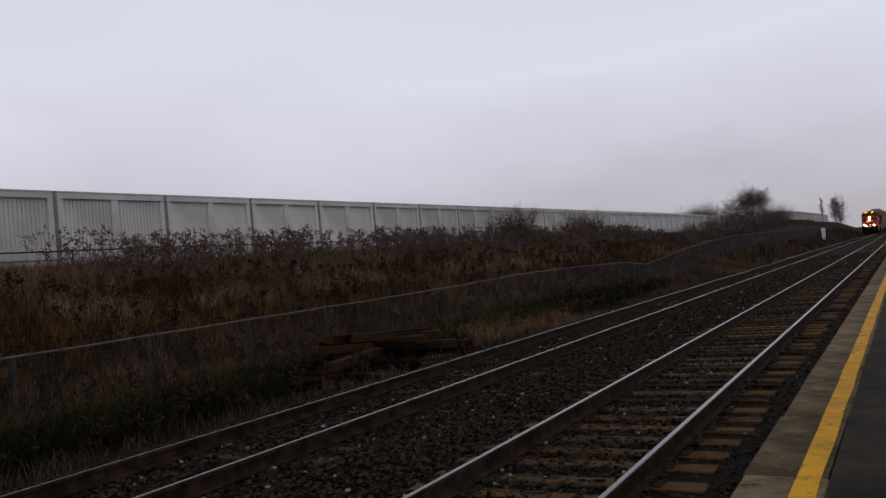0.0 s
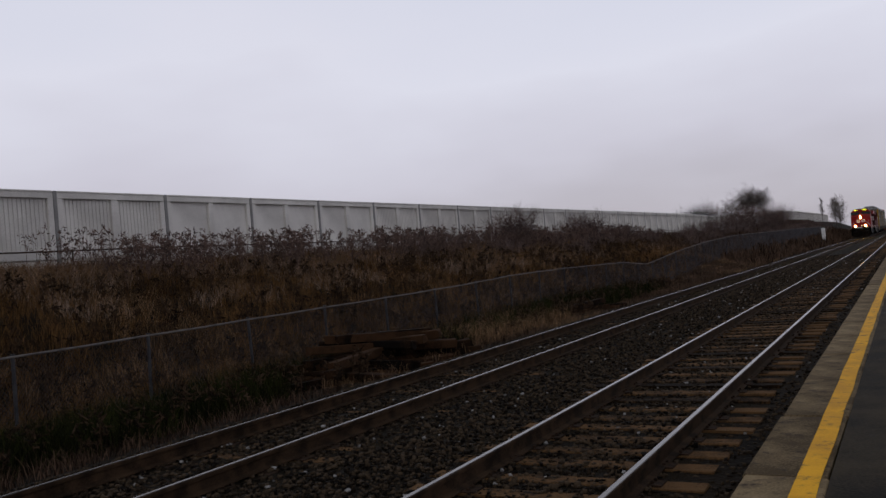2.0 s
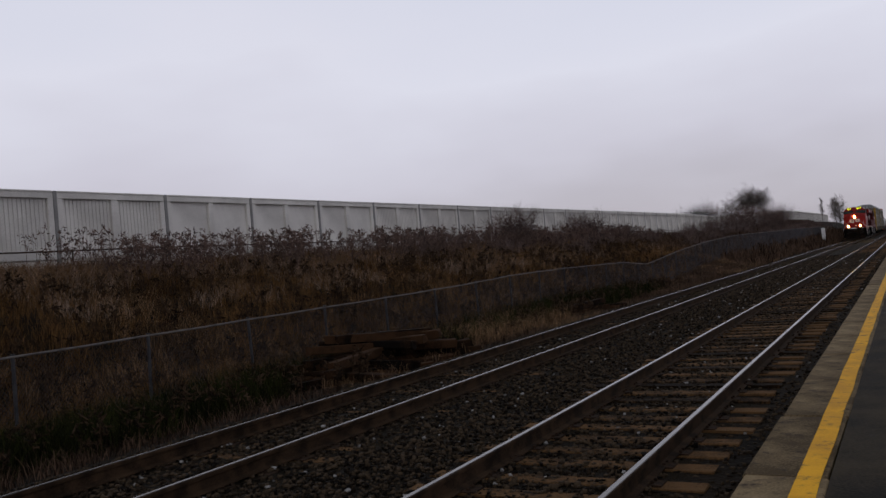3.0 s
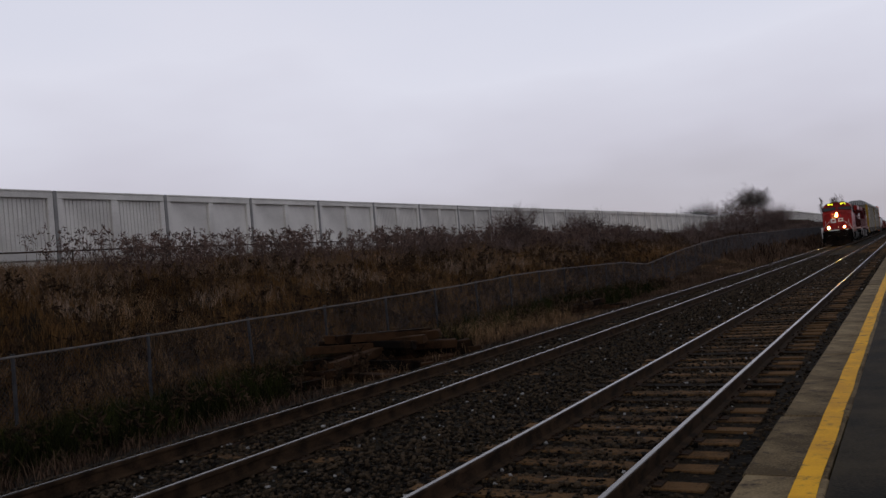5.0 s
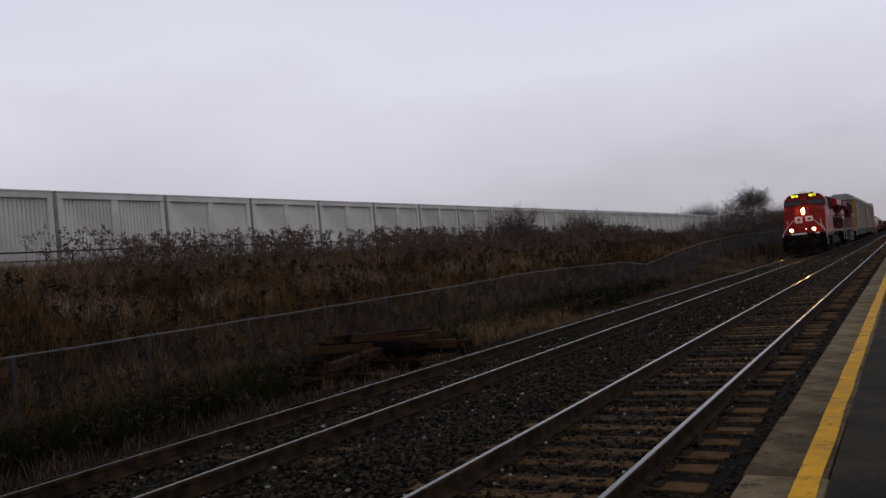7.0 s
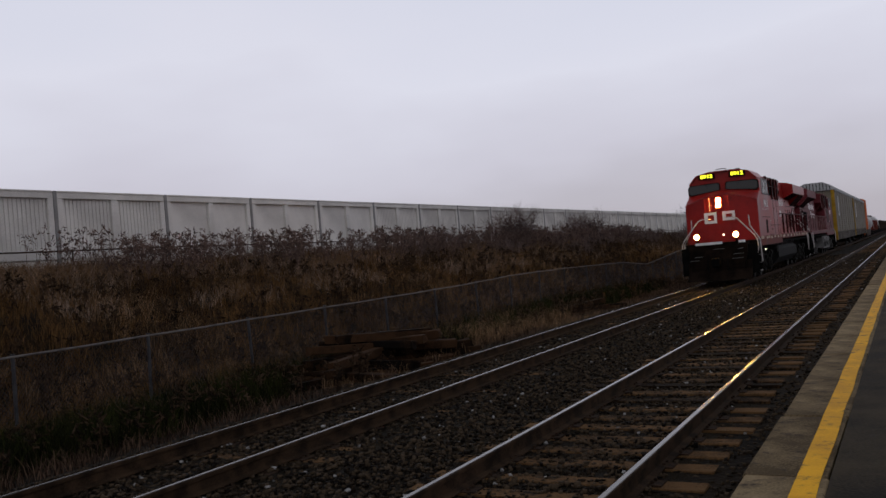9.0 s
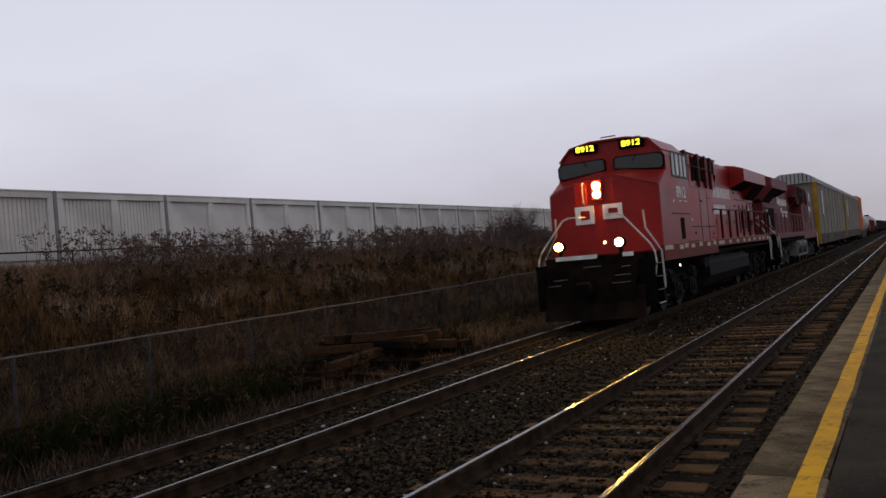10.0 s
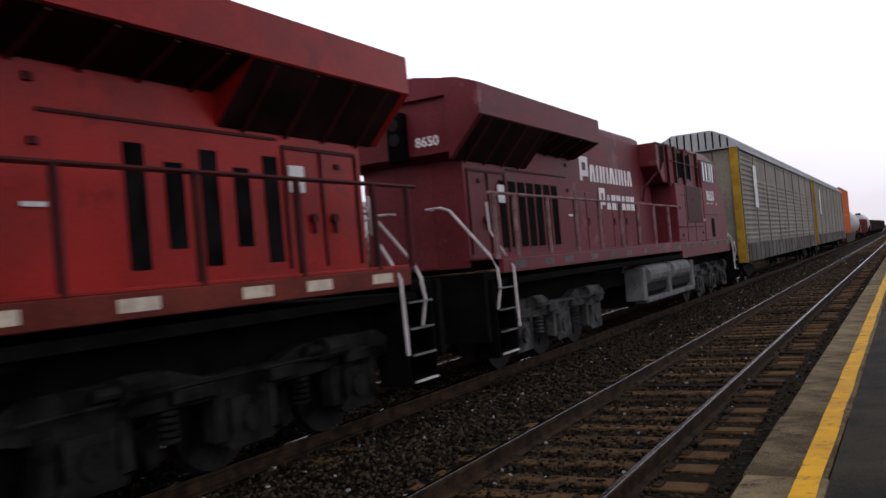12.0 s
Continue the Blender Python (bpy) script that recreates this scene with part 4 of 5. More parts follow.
        letter_blocks(L, s * 0.9365 if s > 0 else -0.9405, 10.55, 13.35, 2.70, 3.04, 7, 0.14, s)
        bm = B()
        box(bm, *sorted((s * 1.362, s * 1.372)), 8.95, 9.33, 3.92, 4.32)
        part("hood_louvre", bm, GRILLE, L, "black louvre")
        # slotted grilles
        for i in range(5 if not faded else 7):
            a, w = (16.12 + 0.46 * i, 0.23) if not faded else (15.85 + 0.40 * i, 0.29)
            z0, z1 = (1.98, 3.12) if i % 2 == 0 or faded else (2.16, 2.97)
            bm = B()
            box(bm, *sorted((s * 0.921, s * 0.93)), a, a + w, z0, z1)
            part("grille_slot", bm, GRILLE, L, "black slotted grille")
        bm = B()
        for a, b, c, d in ((18.28, 19.7, 3.22, 3.26), (18.28, 18.32, 1.9, 3.22), (18.95, 18.99, 1.9, 3.22), (19.66, 19.70, 1.9, 3.22), (15.3, 18.2, 3.30, 3.33)):
            box(bm, *sorted((s * 0.921, s * 0.94)), a, b, c, d)
        part("rear_door_trim", bm, RED_DARK, L)
        bm = B()
        box(bm, *sorted((s * 0.935, s * 0.95)), 18.36, 18.62, 2.74, 3.04)
        part("hood_notice", bm, WHITE, L, "white notice plate")
        for a, z in ((19.25, 3.04), (15.2, 3.52), (14.9, 3.95), (15.2, 3.02)):
            bm = B()
            box(bm, *sorted((s * 0.921, s * 0.95)), a, a + 0.09, z, z + 0.07, 0.008)
            part("lifting_lug", bm, RED_DARK, L)
        for a in (18.75, 19.15):
            bm = B()
            disc(bm, (s * 0.945, a, 2.45), (1, 0, 0), 0.06, 0.04, 10)
            box(bm, *sorted((s * 0.93, s * 0.965)), a - 0.015, a + 0.015, 2.28, 2.45, 0.004)
            part("door_latch", bm, RED_DARK, L)
        bm = B()
        box(bm, *sorted((s * 0.936, s * 0.944)), 15.1, 15.32, 2.53, 2.57)
        part("hood_stencil", bm, WHITE, L, "small white stencil")
        # radiator wing
        bm = B()
        for a, b, inner in ((14.62, 17.30, 3.70), (17.302, 20.2, 3.38)):
            sec = [(s * 0.925, inner), (s * 1.49, 3.95), (s * 1.49, 4.39), (s * 1.15, 4.51), (s * 0.925, 4.54)]
            extrude(bm, sec, 1, a, b)
        wing = part("radiator_wing", bm, paint, L)
        for a, b, inner in ((14.75, 17.28, 3.70), (17.32, 20.05, 3.38)):
            bm = B()
            m = [(s * 0.93, inner - 0.002), (s * 1.475, 3.935), (s * 1.47, 3.925), (s * 0.93, inner - 0.012)]
            extrude(bm, m, 1, a, b)
            part("radiator_screen", bm, SCREEN, wing, "black radiator screen")
            for k in range(4):
                y = a + (b - a) * (k + 0.5) / 4
                bm = B()
                extrude(bm, [(s * 0.93, inner - 0.012), (s * 1.46, 3.92), (s * 1.46, 3.90), (s * 0.93, inner - 0.05)], 1, y, y + 0.04)
                part("screen_rib", bm, RED_DARK, wing)
        # walkway handrail
        rail = 2.80
        bm = B()
        tube(bm, [(s * 1.47, 8.4, rail - 0.02), (s * 1.47, 20.15, rail)], 0.026, 6)
        hr = part("walkway_handrail", bm, RED_DARK if not faded else RAIL_FADED, L, "dark red walkway handrail" if not faded else "chalky maroon walkway handrail")
        for a in (9.45, 10.85, 12.25, 13.6, 15.0, 16.4, 17.8, 19.2, 19.95):
            bm = B()
            tube(bm, [(s * 1.47, a, 1.80), (s * 1.47, a, rail)], 0.042, 6)
            part("stanchion", bm, RED_DARK if not faded else RAIL_FADED, hr)
    bm = B()
    extrude(bm, [(-0.92, 4.302), (-0.92, 4.54), (-0.4, 4.63), (0.4, 4.63), (0.92, 4.54), (0.92, 4.302)], 1, 14.6, 20.15)
    part("radiator_roof", bm, paint, L)
    bm = B()
    box(bm, -0.16, 0.16, 20.052, 20.22, 3.42, 4.16, 0.03)
    rear_lamp = part("rear_light_housing", bm, BLACK, L, "sooty black rear headlight housing")
    for z in (3.98, 3.76):
        bm = B()
        disc(bm, (0.0, 20.23, z), (0, 1, 0), 0.095, 0.03, 16)
        part("rear_headlight", bm, GLASS, rear_lamp)
    bm = B()
    box(bm, -0.36, 0.36, 19.802, 19.82, 1.72, 3.36, 0.01)
    part("end_door", bm, paint, L)
    if faded:
        for s in (-1, 1):
            bm = B()
            box(bm, *sorted((s * 1.471, s * 1.484)), 5.3, 7.2, 2.35, 3.40, 0.01)
            part("dark_side_panel", bm, RED_DARK, L, "dark red unweathered panel")
        words("rear_number", number, 0.21, LETTER_WHITE, L, pose(-0.48, 20.056, 3.70, 90, 0, 180), 0.003)
    # tank
    bm = B()
    extrude(bm, [(-1.25, 1.28), (-1.42, 1.1), (-1.42, 0.72), (-1.15, 0.42), (1.15, 0.42), (1.42, 0.72), (1.42, 1.1), (1.25, 1.28)], 1, 7.15, 14.4 if not faded else 12.2)
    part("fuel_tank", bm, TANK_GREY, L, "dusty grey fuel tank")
    if faded:
        for s in (-1, 1):
            for a in (7.9, 10.2):
                bm = B()
                tube(bm, [(s * 1.34, a, 1.12), (s * 1.34, a + 0.06, 1.12), (s * 1.34, a + 1.75, 1.12), (s * 1.34, a + 1.8, 1.12)], 0.24, 14)
                part("air_reservoir", bm, PALE_GREY, L, "pale grey air reservoir")
            for a in (7.2, 9.8, 12.1):
                bm = B()
                box(bm, *sorted((s * 1.05, s * 1.50)), a, a + 0.28, 0.55, 1.30, 0.02)
                part("tank_bracket", bm, PALE_GREY, L)
            bm = B()
            box(bm, *sorted((s * 1.2, s * 1.5)), 7.3, 12.2, 0.48, 0.60, 0.02)
            part("tank_step", bm, PALE_GREY, L)
    for s in (-1, 1):
        for a in (8.05, 9.0, 9.65, 10.35, 11.2, 13.3):
            bm = B()
            tube(bm, [(s * 1.30, a, 1.26), (s * 1.36, a, 1.40), (s * 1.30, a + 0.05, 1.48)], 0.025, 6)
            disc(bm, (s * 1.38, a, 1.40), (1, 0, 0), 0.05, 0.05, 10)
            part("pipe_cock", bm, PALE_GREY, L)
        bm = B()
        tube(bm, [(s * 1.18, 6.2, 1.32), (s * 1.20, 10.0, 1.36), (s * 1.18, 14.8, 1.32)], 0.03, 6)
        part("air_pipe", bm, TRUCK_GREY, L)
    bm = B()
    box(bm, 1.2, 1.46, 6.4, 7.0, 1.0, 1.3, 0.03)
    part("equipment_box", bm, TRUCK_GREY, L)
    bm = B()
    disc(bm, (1.44, 6.24, 1.08), (1, 0, 0), 0.13, 0.12, 12)
    box(bm, 1.2, 1.40, 6.20, 6.28, 1.1, 1.3)
    part("bell", bm, TRUCK_GREY, L)
    if not faded:
        bm = B()
        disc(bm, (1.36, 3.62, 1.20), (1, 0, 0), 0.032, 0.03, 10)
        part("truck_light", bm, STEP_GLOW, L, "small lit step lamp")
    for o in L.children_recursive:          # the upper works stand a little taller, the front a little further back
        if o.type == "MESH":
            for v in o.data.vertices:
                if v.co.y < 2.75:
                    v.co.y += FRONT_BACK * min(1.0, (2.75 - v.co.y) / 0.25)
                if v.co.z > 3.4:
                    v.co.z = 3.4 + (v.co.z - 3.4) * 1.06
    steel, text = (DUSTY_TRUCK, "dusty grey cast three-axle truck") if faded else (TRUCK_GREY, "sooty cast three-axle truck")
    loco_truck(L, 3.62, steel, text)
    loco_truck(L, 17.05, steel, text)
    return L


LEAD = locomotive("locomotive", "glossy red diesel locomotive with lit headlights and number boards", RED, "8912", False)
TRAIL = locomotive("locomotive", "faded maroon diesel locomotive running backwards behind another", RED_FADED, "8650", True)


# ---------------------------------------------------------------- freight cars
def car_truck(thing, yc):
    t = empty("truck")
    t.parent = thing
    for s in (-1, 1):
        bm = B()
        prof = [(-1.15, 0.52), (-1.1, 0.66), (-0.5, 0.72), (0.5, 0.72), (1.1, 0.66), (1.15, 0.52), (0.7, 0.42), (0.4, 0.24), (-0.4, 0.24), (-0.7, 0.42)]
        extrude(bm, [(yc + a, b) for a, b in prof], 0, *sorted((s * 0.98, s * 1.12)))
        part("side_frame", bm, TRUCK_GREY, t)
    bm = B()
    box(bm, -1.1, 1.1, yc - 0.2, yc + 0.2, 0.45, 0.75)
    part("bolster", bm, BLACK, t)
    for a in (-0.88, 0.88):
        wheelset(thing, yc + a, 0.42)


def couplers(thing, length):
    for y, d in ((0.0, -1), (length, 1)):
        bm = B()
        box(bm, -0.12, 0.12, *sorted((y + d * 0.55, y - d * 0.9)), 0.75, 1.0, 0.02)
        part("coupler", bm, BLACK, thing)


def autorack(label, tone):
    A = tagged(empty("autorack"), label, "freight car", "train vehicles")
    n = 27.4
    bm = B()
    box(bm, -1.45, 1.45, 0.2, n - 0.2, 0.92, 1.12)
    box(bm, -0.4, 0.4, 0.2, n - 0.2, 0.62, 0.92)
    part("underframe", bm, BLACK, A)
    bm = B()
    box(bm, -1.50, 1.50, 0.35, n - 0.35, 1.12, 5.02)
    part("inner_body", bm, SKIRT_GREY, A)
    roof = [(-1.62, 5.02), (-1.62, 5.12), (-1.25, 5.46), (-0.7, 5.72), (0.7, 5.72), (1.25, 5.46), (1.62, 5.12), (1.62, 5.02)]
    bm = B()
    extrude(bm, roof, 1, 0.05, n - 0.05)
    rf = part("roof", bm, ROOF_PALE, A, "pale corrugated curved roof")
    bm = B()
    for i in range(44):
        y = 0.4 + i * 0.61
        for (xa, za), (xb, zb) in zip(roof[1:6], roof[2:7]):
            extrude(bm, [(xa, za + 0.001), (xb, zb + 0.001), (xb * 1.01, zb + 0.03), (xa * 1.01, za + 0.03)], 1, y, y + 0.2)
    part("roof_corrugation", bm, ROOF_PALE, rf)
    for y, d in ((0.05, -1), (n - 0.05, 1)):
        bm = B()
        for i in range(-5, 6):
            x = i * 0.26
            top = float(np.interp(abs(x), [0, 0.7, 1.25, 1.6], [5.70, 5.70, 5.44, 5.12]))
            box(bm, x - 0.028, x + 0.028, *sorted((y, y + d * 0.02)), 5.06, top - 0.02)
        part("roof_end_rib", bm, GRILLE, rf, "dark gaps of the roof end screen")
        for x in (-1.0, -0.35, 0.35, 1.0):
            bm = B()
            box(bm, x - 0.31, x + 0.31, *sorted((y - d * 0.28, y - d * 0.2)), 1.15, 5.0, 0.01)
            part("end_door", bm, SILVER, A)
        for s in (-1, 1):
            bm = B()
            box(bm, *sorted((s * 1.32, s * 1.60)), *sorted((y, y - d * 0.16)), 0.85, 5.02, 0.02)
            for k in range(13):
                z = 1.0 + 0.31 * k
                tube(bm, [(s * 1.615, y, z), (s * 1.635, y, z), (s * 1.635, y - d * 0.42, z), (s * 1.615, y - d * 0.42, z)], 0.012, 5)
            part("end_post", bm, ACID_YELLOW, A, "yellow end post with ladder")
            # added black filler: the shadow between end post and body, put in as colour
            bm = B()
            box(bm, *sorted((s * 1.50, s * 1.585)), *sorted((y - d * 0.165, y - d * 0.36)), 1.56, 5.0)
            part("end_gap_panel", bm, BLACK, A, "black panel painted as the shadow in the gap behind the end post")
            bm = B()
            box(bm, *sorted((s * 1.50, s * 1.60)), *sorted((y - d * 0.365, y - d * 0.50)), 0.85, 5.02, 0.01)
            part("inner_post", bm, SILVER, A)
    for s in (-1, 1):
        bm = B()
        box(bm, *sorted((s * 1.50, s * 1.60)), 0.9, n - 0.9, 0.85, 1.55, 0.02)
        for i in range(22):
            box(bm, *sorted((s * 1.60, s * 1.625)), 1.2 + i * 1.15, 1.26 + i * 1.15, 0.87, 1.53)
        part("side_sill", bm, SKIRT_GREY, A, "grimy side sill")
        bays = 8
        w = (n - 1.2) / bays
        for i in range(bays):
            y = 0.6 + i * w
            bm = B()
            box(bm, *sorted((s * 1.52, s * 1.585)), y - 0.05, y + 0.06, 1.55, 5.02, 0.01)
            part("side_post", bm, tone, A)
            bm = B()
            box(bm, *sorted((s * 1.50, s * 1.54)), y + 0.06, y + w - 0.05, 1.56, 5.0)
            sheet = part("side_sheet", bm, tone, A, "weathered galvanised side sheet")
            bm = B()
            z = 1.66
            while z < 4.95:
                if not (4.0 < z < 4.7 and i > 0):
                    x0, x1 = s * 1.54, s * 1.562
                    extrude(bm, [(x0, z), (x1, z + 0.03), (x1, z + 0.08), (x0, z + 0.11)], 1, y + 0.08, y + w - 0.07)
                z += 0.185
            part("sheet_rib", bm, tone, sheet)
        bm = B()
        box(bm, *sorted((s * 1.60, s * 1.606)), 3.35, 4.15, 2.9, 4.55)
        part("placard", bm, WHITE, A, "pale placard board")
        bm = B()
        box(bm, *sorted((s * 1.56, s * 1.63)), 0.5, n - 0.5, 4.96, 5.04, 0.01)
        part("eave_rail", bm, ROOF_PALE, A)
    for o in A.children_recursive:
        for v in o.data.vertices:
            if v.co.z > 1.6:
                v.co.z = 1.6 + (v.co.z - 1.6) * 1.035
    couplers(A, n)
    car_truck(A, 3.2)
    car_truck(A, n - 3.2)
    return A


RACK_1 = autorack("grey galvanised autorack freight car with yellow end posts", SILVER)
RACK_2 = autorack("grey galvanised autorack freight car with yellow end posts", SILVER)


def well_car():
    W = tagged(empty("well_car"), "black well car under bright orange containers", "freight car", "train vehicles")
    bm = B()
    box(bm, -1.45, 1.45, 0.0, 2.0, 0.8, 1.15, 0.02)
    box(bm, -1.45, 1.45, 15.6, 17.6, 0.8, 1.15, 0.02)
    for s in (-1, 1):
        box(bm, *sorted((s * 1.34, s * 1.5)), 2.0, 15.6, 0.35, 1.3, 0.02)
    box(bm, -1.34, 1.34, 2.0, 15.6, 0.35, 0.5)
    part("car_frame", bm, FREIGHT_BROWN, W)
    couplers(W, 17.6)
    car_truck(W, 1.1)
    car_truck(W, 16.5)
    return W


def container(length, height, material, label):
    C = tagged(empty("container"), label, "container", "train containers")
    bm = B()
    box(bm, -1.19, 1.19, 0.03, length - 0.03, 0.05, height - 0.05)
    k = int(length / 0.28)
    for i in range(k):
        y = 0.15 + i * (length - 0.3) / k
        for s in (-1, 1):
            box(bm, *sorted((s * 1.19, s * 1.215)), y, y + 0.14, 0.12, height - 0.12)
    part("corrugated_sides", bm, material, C)
    bm = B()
    for s in (-1, 1):
        for a in (0.0, length - 0.12):
            box(bm, *sorted((s * 1.12, s * 1.22)), a, a + 0.12, 0, height)
        for z in (0.0, height - 0.1):
            box(bm, *sorted((s * 1.14, s * 1.22)), 0.12, length - 0.12, z, z + 0.1)
    part("corner_frame", bm, material, C)
    for s in (-1, 1):
        bm = B()
        box(bm, *sorted((s * 0.02, s * 1.12)), -0.02, 0.03, 0.12, height - 0.12, 0.01)
        door = part("container_door", bm, material, C)
        bm = B()
        for dx in (0.3, 0.8):
            tube(bm, [(s * dx, -0.04, 0.15), (s * dx, -0.04, height - 0.15)], 0.02, 6)
        part("lock_bar", bm, PALE_GREY, door)
    return C


def tank_car(label, material):
    T = tagged(empty("tank_car"), label, "freight car", "train vehicles")
    bm = B()
    tube(bm, [(0, 0.6, 2.3), (0, 0.75, 2.3), (0, 1.0, 2.3), (0, 14.0, 2.3), (0, 14.25, 2.3), (0, 14.4, 2.3)], 1.35, 24)
    for v in bm.verts:
        if v.co.y < 0.9 or v.co.y > 14.1:
            e = 0.55 if (v.co.y < 0.65 or v.co.y > 14.35) else 0.86
            v.co.x *= e
            v.co.z = 2.3 + (v.co.z - 2.3) * e
    part("tank", bm, material, T, smooth=True)
    bm = B()
    box(bm, -0.5, 0.5, 0.0, 15.0, 0.75, 1.0)
    box(bm, -1.3, 1.3, 0.0, 1.2, 0.95, 1.05)
    box(bm, -1.3, 1.3, 13.8, 15.0, 0.95, 1.05)
    part("car_frame", bm, BLACK, T)
    bm = B()
    disc(bm, (0, 7.5, 3.75), (0, 0, 1), 0.4, 0.35, 14)
    box(bm, -0.9, 0.9, 6.8, 8.2, 3.55, 3.6)
    part("dome_platform", bm, BLACK, T)
    bm = B()
    for s in (-1, 1):
        tube(bm, [(s * 1.4, 0.2, 1.05), (s * 1.4, 0.2, 2.0), (s * 1.4, 14.8, 2.0), (s * 1.4, 14.8, 1.05)], 0.025, 6)
    part("handrail", bm, RAILING_WHITE, T)
    couplers(T, 15.0)
    car_truck(T, 1.9)
    car_truck(T, 13.1)
    return T


def gondola(label, material):
    G = tagged(empty("gondola"), label, "freight car", "train vehicles")
    bm = B()
    for s in (-1, 1):
        box(bm, *sorted((s * 1.42, s * 1.5)), 0.3, 16.0, 1.0, 2.7, 0.02)
        for i in range(12):
            y = 0.6 + i * 1.32
            box(bm, *sorted((s * 1.5, s * 1.58)), y, y + 0.14, 1.0, 2.62)
        box(bm, *sorted((s * 1.40, s * 1.56)), 0.3, 16.0, 2.7, 2.8)
    for y in (0.3, 15.9):
        box(bm, -1.42, 1.42, y, y + 0.1, 1.0, 2.75)
    box(bm, -1.42, 1.42, 0.4, 15.9, 0.95, 1.1)
    part("car_body", bm, material, G)
    bm = B()
    box(bm, -0.4, 0.4, 0.2, 16.1, 0.62, 0.94)
    part("centre_sill", bm, BLACK, G)
    couplers(G, 16.3)
    car_truck(G, 2.0)
    car_truck(G, 14.3)
    return G


# the train: (vehicle, distance of its origin behind the leading end plate, its own height, turned round)
CONSIST = [(LEAD, 0.0, 0.0, False), (TRAIL, 42.42, 0.0, True), (RACK_1, 43.45, 0.0, False), (RACK_2, 72.05, 0.0, False)]
CONSIST += [(well_car(), 100.7, 0.0, False)]
CONSIST += [(container(13.5, 2.6, ORANGE, "bright orange corrugated freight container low in a well car"), 102.75, 0.51, False),
            (container(13.5, 2.75, ORANGE, "bright orange corrugated freight container stacked on another"), 102.75, 3.12, False)]
at = 119.5
for maker, text, paint_, length in ((tank_car, "white tank car with dark frame", TANK_WHITE, 15.0), (gondola, "oxide red gondola freight car", FREIGHT_RED, 16.3),
                                    (tank_car, "white tank car with dark frame", TANK_WHITE, 15.0), (gondola, "brown gondola freight car", FREIGHT_BROWN, 16.3),
                                    (gondola, "brown gondola freight car", FREIGHT_BROWN, 16.3), (gondola, "brown gondola freight car", FREIGHT_BROWN, 16.3),
                                    (gondola, "brown gondola freight car", FREIGHT_BROWN, 16.3), (gondola, "brown gondola freight car", FREIGHT_BROWN, 16.3)):
    CONSIST.append((maker(text, paint_), at, 0.0, False))
    at += length + 1.2


def lead_at(t):
    """Where the leading end plate is: the train slows from 19 to 15 metres a second."""
    return 0.16758 * t * t - 19.0027 * t + 192.955


def train_motion():
    for thing, back, up, turned in CONSIST:
        walk(thing, [(0.5 * i, pose(FAR_TRACK, lead_at(0.5 * i) + back, up, 0, 0, 180 if turned else 0)) for i in range(25)])
    start = lead_at(0.0)
    for wheel, r, y in WHEELS:
        turn = -1 if wheel.parent is TRAIL else 1
        rows = []
        for i in range(361):
            t = i / 30
            rows.append((t, pose(0, y, r, turn * math.degrees((start - lead_at(t)) / r), 0, 0)))
        walk(wheel, rows)


# ---------------------------------------------------------------- vegetation
def land_many(xs, ys):
    return np.array([land(float(a), float(b)) for a, b in zip(xs, ys)])


def blades(name, label, count, area, tall, wide, material, seed, lean=0.5, dense=1.0, keep=None, grow=0.0):
    """Dry grass: bent, tapering three-sided blades in tufts."""
    r = np.random.default_rng(seed)
    x0, x1, y0, y1 = area
    tufts = max(1, count // 9)
    tx = r.uniform(x0, x1, tufts)
    ty = y0 + (y1 - y0) * r.random(tufts) ** dense
    if keep is not None:
        ok = np.array([keep(a, b) for a, b in zip(tx, ty)])
        tx, ty = tx[ok], ty[ok]
    n = len(tx) * 9
    ht = np.repeat(tall * r.uniform(0.55, 1.25, len(tx)), 9)
    x = np.repeat(tx, 9) + r.normal(0, 0.10, n)
    y = np.repeat(ty, 9) + r.normal(0, 0.10, n)
    z = np.repeat(land_many(tx, ty), 9) - 0.04
    h = ht * r.uniform(0.5, 1.15, n)
    big = 1 + np.clip(y - 25, 0, 200) * grow
    w = wide * r.uniform(0.6, 1.4, n) * big
    a = r.uniform(0, 6.28, n)
    lx, ly = np.cos(a) * lean * h * r.random(n), np.sin(a) * lean * h * r.random(n)
    b = a + 1.57 + r.normal(0, 0.4, n)
    wx, wy = np.cos(b) * w, np.sin(b) * w
    P = np.stack([
        np.stack([x - wx, y - wy, z], -1), np.stack([x + wx, y + wy, z], -1),
        np.stack([x + lx * 0.35 + wx * 0.8, y + ly * 0.35 + wy * 0.8, z + h * 0.6], -1), np.stack([x + lx * 0.35 - wx * 0.8, y + ly * 0.35 - wy * 0.8, z + h * 0.6], -1),
        np.stack([x + lx + wx * 0.12, y + ly + wy * 0.12, z + h], -1), np.stack([x + lx - wx * 0.12, y + ly - wy * 0.12, z + h], -1)], 1).reshape(-1, 3)
    base = (np.arange(n) * 6)[:, None, None]
    F = (np.array([(0, 1, 2, 3), (3, 2, 4, 5)])[None] + base).reshape(-1, 4)
    return tagged(stuff_mesh(name, P, F, material), label, "grass", kind="stuff")


def off_pile(a, b):
    return not (-11.3 < a < -9.4 and 12.6 < b < 18.6) and not (-11.2 < a < -9.4 and 27.5 < b < 31.5)


def patchy(scale, cut, seed):
    return lambda a, b: noise.noise((a * scale, b * scale, seed)) > cut


